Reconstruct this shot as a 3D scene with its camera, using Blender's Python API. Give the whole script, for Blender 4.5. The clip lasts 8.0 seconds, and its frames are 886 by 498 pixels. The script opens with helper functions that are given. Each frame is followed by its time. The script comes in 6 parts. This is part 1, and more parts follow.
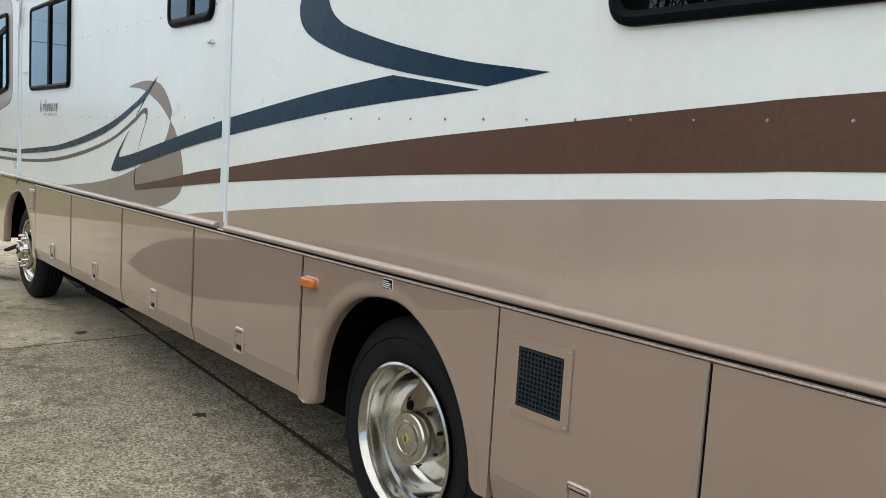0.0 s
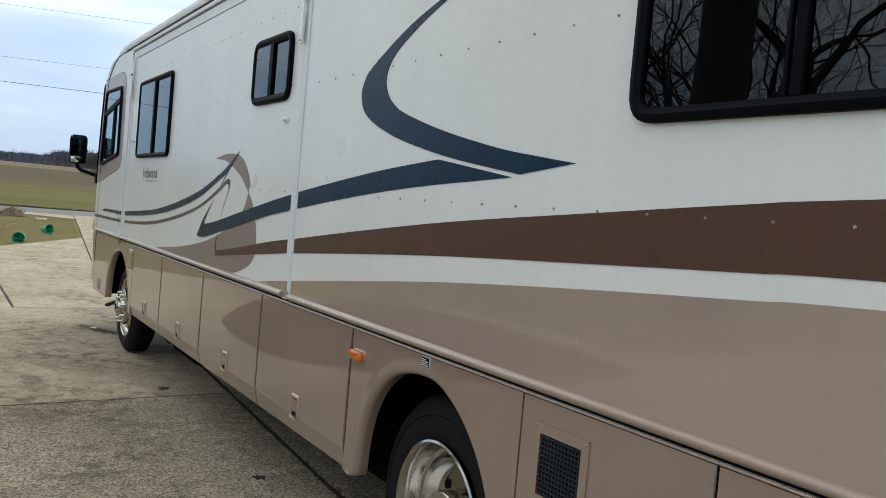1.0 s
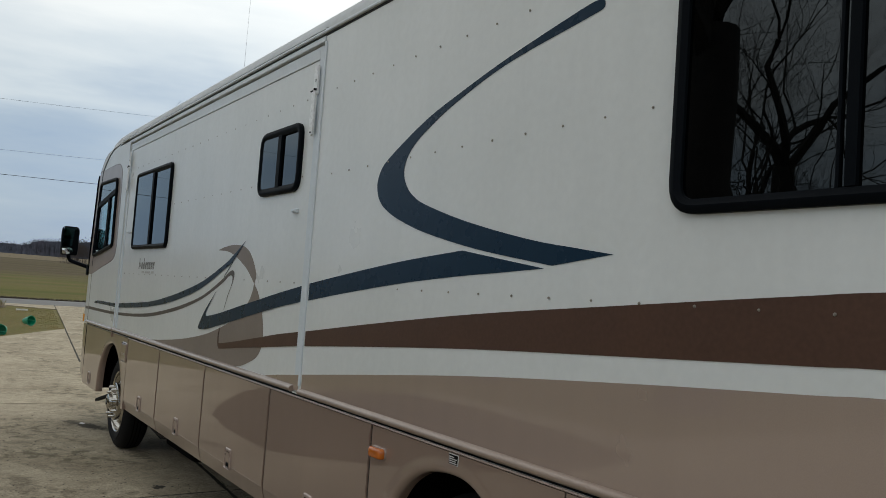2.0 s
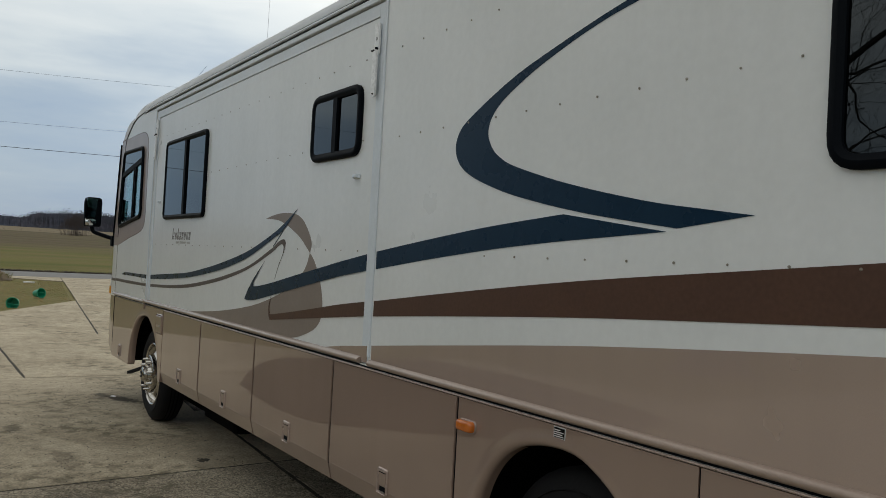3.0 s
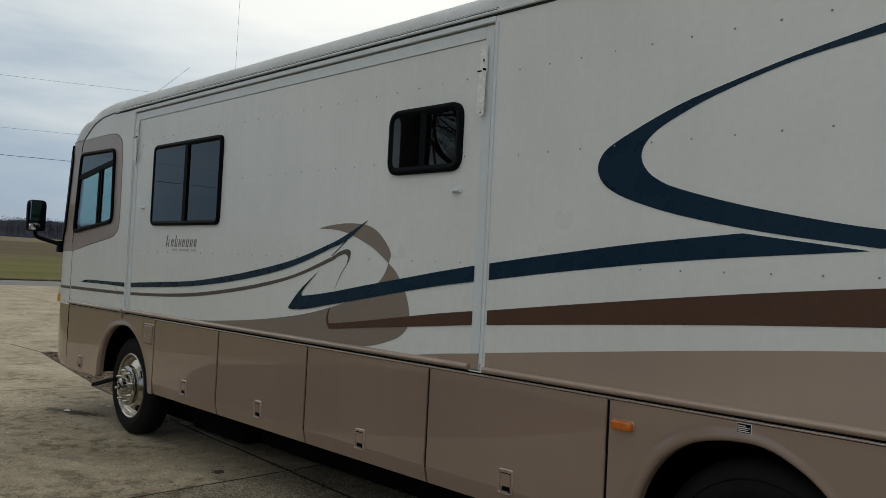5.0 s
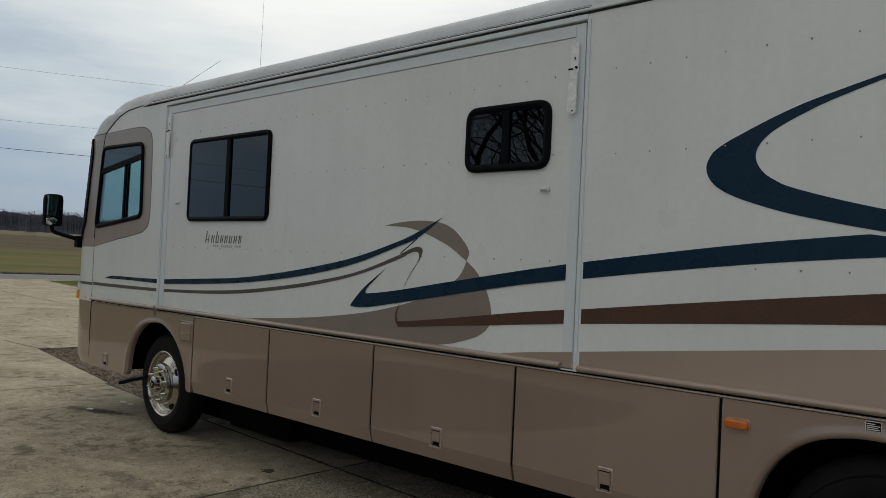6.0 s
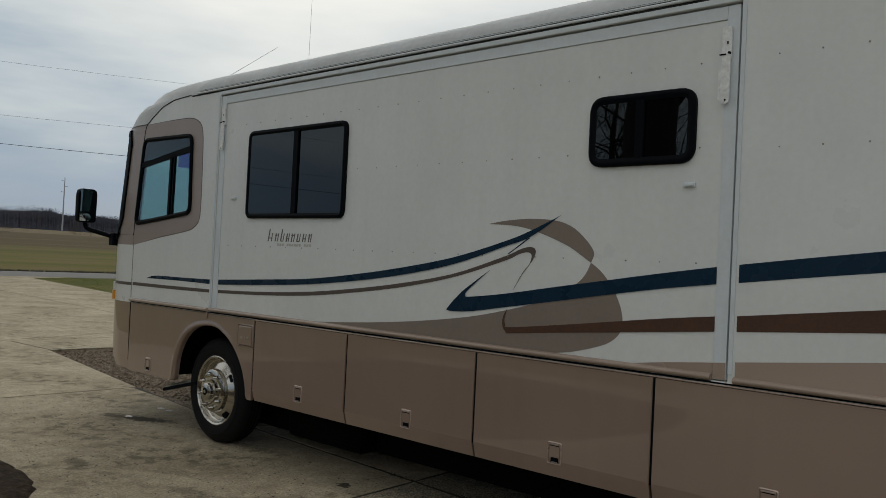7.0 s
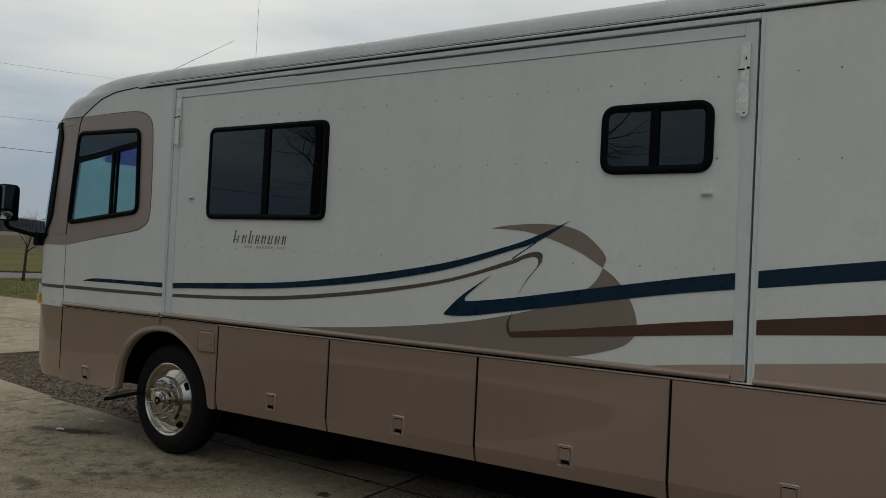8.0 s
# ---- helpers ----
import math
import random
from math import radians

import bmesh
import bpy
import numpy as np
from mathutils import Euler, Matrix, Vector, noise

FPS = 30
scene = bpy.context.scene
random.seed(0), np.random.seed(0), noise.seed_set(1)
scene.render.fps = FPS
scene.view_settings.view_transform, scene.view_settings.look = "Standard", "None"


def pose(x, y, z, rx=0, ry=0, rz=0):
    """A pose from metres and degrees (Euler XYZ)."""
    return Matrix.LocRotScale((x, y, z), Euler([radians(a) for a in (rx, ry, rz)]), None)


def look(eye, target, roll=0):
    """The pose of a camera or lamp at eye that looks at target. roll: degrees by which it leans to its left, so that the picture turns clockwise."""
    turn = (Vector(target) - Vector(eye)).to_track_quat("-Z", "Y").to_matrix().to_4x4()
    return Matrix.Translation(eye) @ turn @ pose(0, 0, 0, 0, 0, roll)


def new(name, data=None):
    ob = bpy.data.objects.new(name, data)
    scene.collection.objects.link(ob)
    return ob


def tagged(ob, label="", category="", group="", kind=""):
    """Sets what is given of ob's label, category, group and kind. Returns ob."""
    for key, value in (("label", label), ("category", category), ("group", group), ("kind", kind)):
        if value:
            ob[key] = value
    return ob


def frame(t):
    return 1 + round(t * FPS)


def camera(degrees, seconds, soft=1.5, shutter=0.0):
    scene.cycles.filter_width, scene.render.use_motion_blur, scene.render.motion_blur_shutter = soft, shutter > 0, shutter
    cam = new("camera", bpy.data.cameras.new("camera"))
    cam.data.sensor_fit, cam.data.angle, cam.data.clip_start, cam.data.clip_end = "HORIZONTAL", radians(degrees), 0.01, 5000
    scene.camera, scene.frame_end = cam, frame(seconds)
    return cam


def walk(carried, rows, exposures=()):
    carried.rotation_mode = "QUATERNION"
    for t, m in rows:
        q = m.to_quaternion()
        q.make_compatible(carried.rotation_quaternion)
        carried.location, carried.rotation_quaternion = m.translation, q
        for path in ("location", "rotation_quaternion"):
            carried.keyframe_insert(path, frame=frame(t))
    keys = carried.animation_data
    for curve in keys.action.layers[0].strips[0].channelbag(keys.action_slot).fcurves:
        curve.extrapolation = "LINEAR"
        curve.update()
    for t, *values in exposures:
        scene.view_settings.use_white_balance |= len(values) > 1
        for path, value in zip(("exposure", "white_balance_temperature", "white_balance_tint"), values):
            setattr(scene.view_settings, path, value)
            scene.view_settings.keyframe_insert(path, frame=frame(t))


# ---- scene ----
cam = camera(55.6, 8.0, 0.6)
PATH = [
    (0, (9.433, -1.704, 1.477), (7.885, -0.456, 1.26), 3.5),
    (0.5, (9.574, -1.597, 1.522), (7.886, -0.53, 1.402), 6.0),
    (1, (9.598, -1.559, 1.551), (7.897, -0.51, 1.471), 5.1),
    (1.2, (9.593, -1.556, 1.558), (7.877, -0.529, 1.572), 4.5),
    (2.3, (9.393, -1.724, 1.573), (7.716, -0.642, 1.702), 3.7),
    (2.5, (9.331, -1.76, 1.572), (7.662, -0.663, 1.679), 3.2),
    (3, (9.161, -1.871, 1.558), (7.477, -0.792, 1.595), 3.1),
    (3.5, (8.964, -2.05, 1.561), (7.32, -0.912, 1.602), 3.1),
    (4, (8.841, -2.373, 1.556), (7.282, -1.121, 1.598), 2.6),
    (4.5, (8.73, -2.675, 1.55), (7.191, -1.399, 1.594), 2.6),
    (4.7, (8.647, -2.799, 1.544), (7.139, -1.486, 1.593), 2.7),
    (5.8, (8.209, -3.425, 1.541), (6.814, -1.993, 1.597), 3.0),
    (6, (8.072, -3.451, 1.553), (6.673, -2.022, 1.592), 2.7),
    (6.5, (7.682, -3.555, 1.559), (6.296, -2.113, 1.589), 2.9),
    (7, (7.272, -3.706, 1.543), (5.912, -2.241, 1.577), 2.8),
    (7.5, (6.867, -3.869, 1.546), (5.563, -2.353, 1.578), 2.6),
    (8, (6.655, -4.145, 1.551), (5.536, -2.488, 1.592), 2.8),
]
EXPOSURES = [(0.0, 0.17, 6250, 5), (0.5, -0.10, 6200, 5), (1.0, -0.36, 6200, 5), (1.2, -0.51, 6250, 5), (2.4, -1.10, 6350, 5), (3.5, -1.02, 6550, 5), (4.0, -1.22, 6500, 5), (4.5, -1.19, 6500, 5), (6.0, -1.28, 6450, 5), (7.0, -1.39, 6550, 5), (8.0, -1.56, 6550, 5)]
SKY_LIGHT, SUN_LIGHT = 1.6, 0.6
walk(cam, [(t, look(eye, target, roll)) for t, eye, target, roll in PATH], EXPOSURES)

# ---- world and sun ----
SUN_DIR = Vector((-0.68, 0.55, 0.48)).normalized()
world = bpy.data.worlds.new("overcast_sky")
scene.world = world
world.use_nodes = True
wn, wl = world.node_tree.nodes, world.node_tree.links
wn.clear()
w_out = wn.new("ShaderNodeOutputWorld")
w_bg = wn.new("ShaderNodeBackground")
w_sky = wn.new("ShaderNodeTexSky")
w_sky.sky_type, w_sky.sun_disc = "NISHITA", False
w_sky.sun_elevation = math.asin(SUN_DIR.z)
w_sky.sun_rotation = math.atan2(SUN_DIR.x, SUN_DIR.y)
w_co = wn.new("ShaderNodeTexCoord")
w_map = wn.new("ShaderNodeMapping")
w_map.inputs["Scale"].default_value = (1.0, 1.0, 5.0)
w_noise = wn.new("ShaderNodeTexNoise")
w_noise.inputs["Scale"].default_value = 2.6
w_noise.inputs["Detail"].default_value = 6.0
w_noise.inputs["Roughness"].default_value = 0.55
w_sep = wn.new("ShaderNodeSeparateXYZ")
w_ramp = wn.new("ShaderNodeValToRGB")      # sky colour by height, clouds grow whiter upwards
w_ramp.color_ramp.elements[0].position, w_ramp.color_ramp.elements[0].color = 0.0, (0.36, 0.45, 0.60, 1)
w_ramp.color_ramp.elements[1].position, w_ramp.color_ramp.elements[1].color = 0.32, (1.03, 1.02, 1.01, 1)
for pos, col in ((0.06, (0.36, 0.46, 0.63, 1)), (0.12, (0.46, 0.545, 0.67, 1)), (0.20, (0.74, 0.785, 0.835, 1)), (0.95, (1.125, 1.10, 1.08, 1))):
    e = w_ramp.color_ramp.elements.new(pos)
    e.color = col
w_add = wn.new("ShaderNodeMath")
w_add.operation = "MULTIPLY_ADD"
w_add.inputs[1].default_value, w_add.inputs[2].default_value = 0.34, -0.17
w_sum = wn.new("ShaderNodeMath")
w_sum.operation = "ADD"
w_scale = wn.new("ShaderNodeVectorMath")
w_scale.operation = "SCALE"
w_scale.inputs["Scale"].default_value = SKY_LIGHT
w_mixn = wn.new("ShaderNodeMix")
w_mixn.data_type = "RGBA"
w_mixn.inputs["Factor"].default_value = 0.9
w_dim = wn.new("ShaderNodeVectorMath")
w_dim.operation = "SCALE"
w_dim.inputs["Scale"].default_value = 0.1
# the cloud glows more round the hidden sun
w_dot = wn.new("ShaderNodeVectorMath")
w_dot.operation = "DOT_PRODUCT"
w_dot.inputs[1].default_value = SUN_DIR
w_glow = wn.new("ShaderNodeMapRange")
w_glow.inputs["From Min"].default_value, w_glow.inputs["From Max"].default_value = 0.60, 1.0
w_glow.inputs["To Min"].default_value, w_glow.inputs["To Max"].default_value = 0.95, 1.38
w_lit = wn.new("ShaderNodeVectorMath")
w_lit.operation = "SCALE"
wl.new(w_co.outputs["Generated"], w_map.inputs["Vector"])
wl.new(w_map.outputs["Vector"], w_noise.inputs["Vector"])
wl.new(w_co.outputs["Generated"], w_sep.inputs["Vector"])
wl.new(w_noise.outputs["Fac"], w_add.inputs[0])
wl.new(w_add.outputs[0], w_sum.inputs[0])
wl.new(w_sep.outputs["Z"], w_sum.inputs[1])
wl.new(w_sum.outputs[0], w_ramp.inputs["Fac"])
wl.new(w_co.outputs["Generated"], w_dot.inputs[0])
wl.new(w_dot.outputs["Value"], w_glow.inputs["Value"])
wl.new(w_ramp.outputs["Color"], w_lit.inputs[0])
wl.new(w_glow.outputs["Result"], w_lit.inputs["Scale"])
wl.new(w_sky.outputs["Color"], w_dim.inputs[0])
wl.new(w_dim.outputs["Vector"], w_mixn.inputs["A"])
wl.new(w_lit.outputs["Vector"], w_mixn.inputs["B"])
wl.new(w_mixn.outputs["Result"], w_scale.inputs[0])
wl.new(w_scale.outputs["Vector"], w_bg.inputs["Color"])
wl.new(w_bg.outputs["Background"], w_out.inputs["Surface"])

sun = new("sun", bpy.data.lights.new("sun", "SUN"))
sun.data.energy, sun.data.angle, sun.data.color = SUN_LIGHT, radians(18), (1.0, 0.96, 0.9)
sun.matrix_world = look(SUN_DIR * 60, (0, 0, 0))


# ---- materials ----
def material(name, color, rough=0.5, metal=0.0, second=None, scale=4.0, amount=0.35, fine=60.0, fine_amount=0.12,
             bump=0.0, bump_scale=80.0, coat=0.0, per_piece=0.0, rough_vary=0.08, gloss=0.5):
    """A surface with stains at a large scale, grain at a small one and a fine relief."""
    m = bpy.data.materials.new(name)
    m.use_nodes = True
    n, l = m.node_tree.nodes, m.node_tree.links
    b = n["Principled BSDF"]
    pos = n.new("ShaderNodeNewGeometry").outputs["Position"]
    big, small = n.new("ShaderNodeTexNoise"), n.new("ShaderNodeTexNoise")
    for k, s, d in ((big, scale, 5.0), (small, fine, 3.0)):
        k.inputs["Scale"].default_value, k.inputs["Detail"].default_value = s, d
        l.new(pos, k.inputs["Vector"])
    spread = n.new("ShaderNodeMapRange")
    spread.inputs["From Min"].default_value, spread.inputs["From Max"].default_value = 0.35, 0.68
    spread.inputs["To Max"].default_value = amount
    l.new(big.outputs["Fac"], spread.inputs["Value"])
    mix = n.new("ShaderNodeMix")
    mix.data_type = "RGBA"
    mix.inputs["A"].default_value = (*color, 1)
    mix.inputs["B"].default_value = (*(second or [c * 0.7 for c in color]), 1)
    l.new(spread.outputs["Result"], mix.inputs["Factor"])
    grain = n.new("ShaderNodeMapRange")
    grain.inputs["From Min"].default_value, grain.inputs["From Max"].default_value = 0.3, 0.7
    grain.inputs["To Min"].default_value, grain.inputs["To Max"].default_value = 1 - fine_amount, 1 + fine_amount
    l.new(small.outputs["Fac"], grain.inputs["Value"])
    out = n.new("ShaderNodeVectorMath")
    out.operation = "SCALE"
    l.new(mix.outputs["Result"], out.inputs[0])
    l.new(grain.outputs["Result"], out.inputs["Scale"])
    last = out
    if per_piece:
        info = n.new("ShaderNodeObjectInfo")
        pr = n.new("ShaderNodeMapRange")
        pr.inputs["To Min"].default_value, pr.inputs["To Max"].default_value = 1 - per_piece, 1 + per_piece
        l.new(info.outputs["Random"], pr.inputs["Value"])
        last = n.new("ShaderNodeVectorMath")
        last.operation = "SCALE"
        l.new(out.outputs["Vector"], last.inputs[0])
        l.new(pr.outputs["Result"], last.inputs["Scale"])
    l.new(last.outputs["Vector"], b.inputs["Base Color"])
    rr = n.new("ShaderNodeMapRange")
    rr.inputs["To Min"].default_value, rr.inputs["To Max"].default_value = max(0.02, rough - rough_vary), min(1, rough + rough_vary)
    l.new(big.outputs["Fac"], rr.inputs["Value"])
    l.new(rr.outputs["Result"], b.inputs["Roughness"])
    b.inputs["Metallic"].default_value = metal
    b.inputs["Specular IOR Level"].default_value = gloss
    b.inputs["Coat Weight"].default_value = coat
    b.inputs["Coat Roughness"].default_value = 0.08
    if bump:
        bn, bt = n.new("ShaderNodeBump"), n.new("ShaderNodeTexNoise")
        bt.inputs["Scale"].default_value, bt.inputs["Detail"].default_value = bump_scale, 6.0
        l.new(pos, bt.inputs["Vector"])
        bn.inputs["Strength"].default_value, bn.inputs["Distance"].default_value = bump, 0.01
        l.new(bt.outputs["Fac"], bn.inputs["Height"])
        l.new(bn.outputs["Normal"], b.inputs["Normal"])
    return m


def glass(name, tint, rough=0.01):
    """A tinted pane: what is behind it shows darkened, with a mirror gloss by angle."""
    m = bpy.data.materials.new(name)
    m.use_nodes = True
    n, l = m.node_tree.nodes, m.node_tree.links
    n.clear()
    o, mx = n.new("ShaderNodeOutputMaterial"), n.new("ShaderNodeMixShader")
    tr, gl, fr = n.new("ShaderNodeBsdfTransparent"), n.new("ShaderNodeBsdfGlossy"), n.new("ShaderNodeLayerWeight")
    tr.inputs["Color"].default_value = (*tint, 1)
    gl.inputs["Roughness"].default_value = rough
    # Blue tint in the gloss stands in for the bluer sky it mirrors.
    gl.inputs["Color"].default_value = (0.86, 0.95, 1.0, 1)
    fr.inputs["Blend"].default_value = 0.5
    pw, ma = n.new("ShaderNodeMath"), n.new("ShaderNodeMath")
    pw.operation, ma.operation = "POWER", "MULTIPLY_ADD"
    pw.inputs[1].default_value = 4.2      # both faces of the pane together
    ma.inputs[1].default_value, ma.inputs[2].default_value = 0.90, 0.062
    l.new(fr.outputs["Facing"], pw.inputs[0])
    l.new(pw.outputs[0], ma.inputs[0])
    l.new(ma.outputs[0], mx.inputs["Fac"])
    l.new(tr.outputs["BSDF"], mx.inputs[1])
    l.new(gl.outputs["BSDF"], mx.inputs[2])
    l.new(mx.outputs["Shader"], o.inputs["Surface"])
    return m


WHITE = material("white_gelcoat", (0.800, 0.815, 0.81), 0.30, second=(0.69, 0.715, 0.705), scale=1.3, amount=0.5, fine=30, fine_amount=0.02, coat=0.25, bump=0.02, bump_scale=9)
def streaked(m, amount):
    """Faint grime that ran down the skin."""
    n, l = m.node_tree.nodes, m.node_tree.links
    b = n["Principled BSDF"]
    src = b.inputs["Base Color"].links[0].from_socket
    mp, tx, mr, sc = n.new("ShaderNodeMapping"), n.new("ShaderNodeTexNoise"), n.new("ShaderNodeMapRange"), n.new("ShaderNodeVectorMath")
    mp.inputs["Scale"].default_value = (11.0, 11.0, 0.7)
    tx.inputs["Scale"].default_value, tx.inputs["Detail"].default_value = 1.0, 6.0
    mr.inputs["From Min"].default_value, mr.inputs["From Max"].default_value = 0.42, 0.68
    mr.inputs["To Min"].default_value, mr.inputs["To Max"].default_value = 1.0, 1.0 - amount
    sc.operation = "SCALE"
    l.new(n.new("ShaderNodeNewGeometry").outputs["Position"], mp.inputs["Vector"])
    l.new(mp.outputs["Vector"], tx.inputs["Vector"])
    l.new(tx.outputs["Fac"], mr.inputs["Value"])
    l.new(src, sc.inputs[0])
    l.new(mr.outputs["Result"], sc.inputs["Scale"])
    l.new(sc.outputs["Vector"], b.inputs["Base Color"])


streaked(WHITE, 0.022)
TRIMW = material("white_painted_trim", (0.70, 0.755, 0.80), 0.35, second=(0.66, 0.67, 0.68), scale=5, amount=0.4, fine=40, fine_amount=0.03)
TAN = material("tan_metallic_paint", (0.342, 0.246, 0.198), 0.34, 0.26, second=(0.297, 0.212, 0.170), scale=1.6, amount=0.6, fine=400, fine_amount=0.05, coat=1.0, rough_vary=0.05, bump=0.008, bump_scale=5)
TAN.node_tree.nodes["Principled BSDF"].inputs["Coat IOR"].default_value = 1.65
TAN.node_tree.nodes["Principled BSDF"].inputs["Coat Roughness"].default_value = 0.03
TANSTRIPE = material("taupe_vinyl", (0.26, 0.215, 0.185), 0.34, second=(0.22, 0.18, 0.155), scale=3, amount=0.4, fine=50, fine_amount=0.03, gloss=0.2)
TAUPE = material("taupe_paint", (0.36, 0.29, 0.26), 0.32, second=(0.31, 0.25, 0.22), scale=3, amount=0.4, fine=60, fine_amount=0.03, coat=0.3)
DUSKY = material("dark_taupe_vinyl", (0.120, 0.098, 0.086), 0.36, second=(0.10, 0.08, 0.07), scale=4, amount=0.5, fine=60, fine_amount=0.05, gloss=0.2)
WALLTAN = material("tan_wall_paint", (0.480, 0.373, 0.320), 0.26, 0.35, second=(0.448, 0.346, 0.298), scale=1.6, amount=0.6, fine=400, fine_amount=0.04, coat=1.0, rough_vary=0.05, bump=0.007, bump_scale=5)
WALLTAN.node_tree.nodes["Principled BSDF"].inputs["Coat IOR"].default_value = 1.6
WALLTAN.node_tree.nodes["Principled BSDF"].inputs["Coat Roughness"].default_value = 0.03
streaked(TAN, 0.03)
streaked(WALLTAN, 0.03)
NAVY = material("navy_vinyl", (0.006, 0.025, 0.052), 0.28, second=(0.009, 0.031, 0.060), scale=6, amount=0.6, fine=60, fine_amount=0.06, gloss=0.2)
BROWN = material("brown_vinyl", (0.098, 0.053, 0.037), 0.36, second=(0.080, 0.044, 0.032), scale=4, amount=0.6, fine=70, fine_amount=0.08, gloss=0.2)
BLACK = material("black_rubber", (0.0028, 0.0042, 0.0064), 0.50, second=(0.005, 0.0068, 0.0095), scale=8, amount=0.4, fine=90, fine_amount=0.1, gloss=0.05)
TYRE = material("tyre_rubber", (0.007, 0.007, 0.008), 0.7, second=(0.014, 0.013, 0.013), scale=9, amount=0.4, gloss=0.15, fine=120, fine_amount=0.15, bump=0.1, bump_scale=150)
CHROME = material("polished_aluminium", (0.53, 0.51, 0.47), 0.13, 1.0, second=(0.59, 0.57, 0.53), scale=14, amount=0.5, fine=90, fine_amount=0.04, rough_vary=0.06, bump=0.05, bump_scale=16)
STEEL = material("dull_aluminium_strip", (0.45, 0.43, 0.40), 0.38, 0.8, second=(0.33, 0.30, 0.27), scale=20, amount=0.5)
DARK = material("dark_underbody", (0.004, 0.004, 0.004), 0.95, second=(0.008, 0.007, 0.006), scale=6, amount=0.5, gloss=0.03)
AMBER = material("amber_lens", (0.60, 0.150, 0.010), 0.16, second=(0.33, 0.070, 0.006), scale=30, amount=0.4, coat=0.6)
AMBERPALE = material("pale_amber_lens", (0.80, 0.36, 0.045), 0.14, second=(0.62, 0.24, 0.02), scale=30, amount=0.4, coat=0.6)
LENS = material("clear_lens", (0.75, 0.75, 0.72), 0.12, coat=0.6)
SCREW = material("weathered_screw", (0.36, 0.33, 0.28), 0.5, 0.2, second=(0.13, 0.11, 0.085), scale=40, amount=0.7)
LETTER = material("grey_vinyl_letters", (0.16, 0.143, 0.132), 0.4)
LETTER2 = material("pale_grey_letters", (0.55, 0.53, 0.51), 0.4)
STICKER = material("black_sticker", (0.006, 0.006, 0.006), 0.6, gloss=0.08)
STICKW = material("white_sticker_print", (0.72, 0.72, 0.70), 0.45)
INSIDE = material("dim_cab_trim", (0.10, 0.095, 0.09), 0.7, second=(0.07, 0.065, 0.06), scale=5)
CURTAIN = material("pale_curtain_cloth", (0.55, 0.57, 0.56), 0.9, second=(0.45, 0.47, 0.46), scale=7)
LATCH = material("worn_latch_paint", (0.50, 0.395, 0.340), 0.30, 0.40, second=(0.40, 0.31, 0.27), scale=40, amount=0.6, coat=0.5)
SEALSHADE = material("sealant_and_gutter_shade", (0.035, 0.035, 0.038), 0.6, second=(0.016, 0.016, 0.018), scale=12, amount=0.7, gloss=0.15)
ROOF = material("dull_grey_roof_skin", (0.62, 0.645, 0.67), 0.5, second=(0.48, 0.49, 0.49), scale=2, amount=0.6, fine=25, fine_amount=0.05)
BEAD = material("dull_tan_bead", (0.37, 0.280, 0.225), 0.34, 0.20, second=(0.31, 0.230, 0.183), scale=5, amount=0.5, fine=80, fine_amount=0.05, coat=0.6)
HINGE = material("tan_hinge_strip", (0.33, 0.27, 0.225), 0.45, 0.3, second=(0.20, 0.155, 0.125), scale=60, amount=0.6)
GOLD = material("yellow_hub_emblem", (0.55, 0.47, 0.12), 0.3, 0.4)
PRIVACY = glass("privacy_glass", (0.018, 0.022, 0.030))
LOCKW = material("white_bracket_paint", (0.86, 0.87, 0.87), 0.3, second=(0.74, 0.75, 0.75), scale=18, amount=0.5)
CLEAR = glass("cab_glass", (0.64, 0.77, 0.77))
SHADEBAND = glass("blue_shade_band", (0.07, 0.17, 0.55))
EDGE = material("dark_taupe_edge", (0.10, 0.075, 0.065), 0.4)
GRILLE = material("dark_blue_grille", (0.010, 0.016, 0.024), 0.35, second=(0.018, 0.026, 0.036), scale=30, amount=0.6, gloss=0.4)
DEEP = glass("dark_glass", (0.16, 0.18, 0.20))
ASPHALT = material("grey_asphalt", (0.17, 0.165, 0.16), 0.9, second=(0.13, 0.125, 0.12), scale=1.0, amount=0.5, fine=40, fine_amount=0.2, bump=0.2)
DIRTCRACK = material("damp_joint_dirt", (0.022, 0.018, 0.012), 0.95, second=(0.055, 0.047, 0.028), scale=9, amount=0.7, bump=0.5, bump_scale=90)
LEAF = material("dead_leaf", (0.17, 0.110, 0.060), 0.85, second=(0.075, 0.048, 0.028), scale=3, amount=0.8, per_piece=0.2)
OAKLEAF = material("fallen_brown_leaf", (0.33, 0.185, 0.065), 0.85, second=(0.23, 0.145, 0.055), scale=3, amount=0.8, per_piece=0.2)
GRASS = material("winter_grass", (0.20, 0.185, 0.048), 0.9, second=(0.27, 0.200, 0.075), scale=1.1, amount=0.8, fine=40, fine_amount=0.25)
MOUND = material("dug_brown_dirt", (0.15, 0.115, 0.072), 0.95, second=(0.085, 0.062, 0.038), scale=3, amount=0.8, fine=14, fine_amount=0.3, bump=1.0, bump_scale=12)
VERGE = material("green_verge_grass", (0.115, 0.150, 0.030), 0.9, second=(0.20, 0.185, 0.06), scale=1.5, amount=0.7, fine=40, fine_amount=0.25)
MULCH = material("dark_mulch", (0.060, 0.042, 0.028), 0.95, second=(0.018, 0.014, 0.010), scale=14, amount=0.9, fine=60, fine_amount=0.4, bump=1.0, bump_scale=40, gloss=0.1)
PEBBLE = material("brown_gravel", (0.23, 0.185, 0.14), 0.9, second=(0.11, 0.083, 0.06), scale=9, amount=0.8)
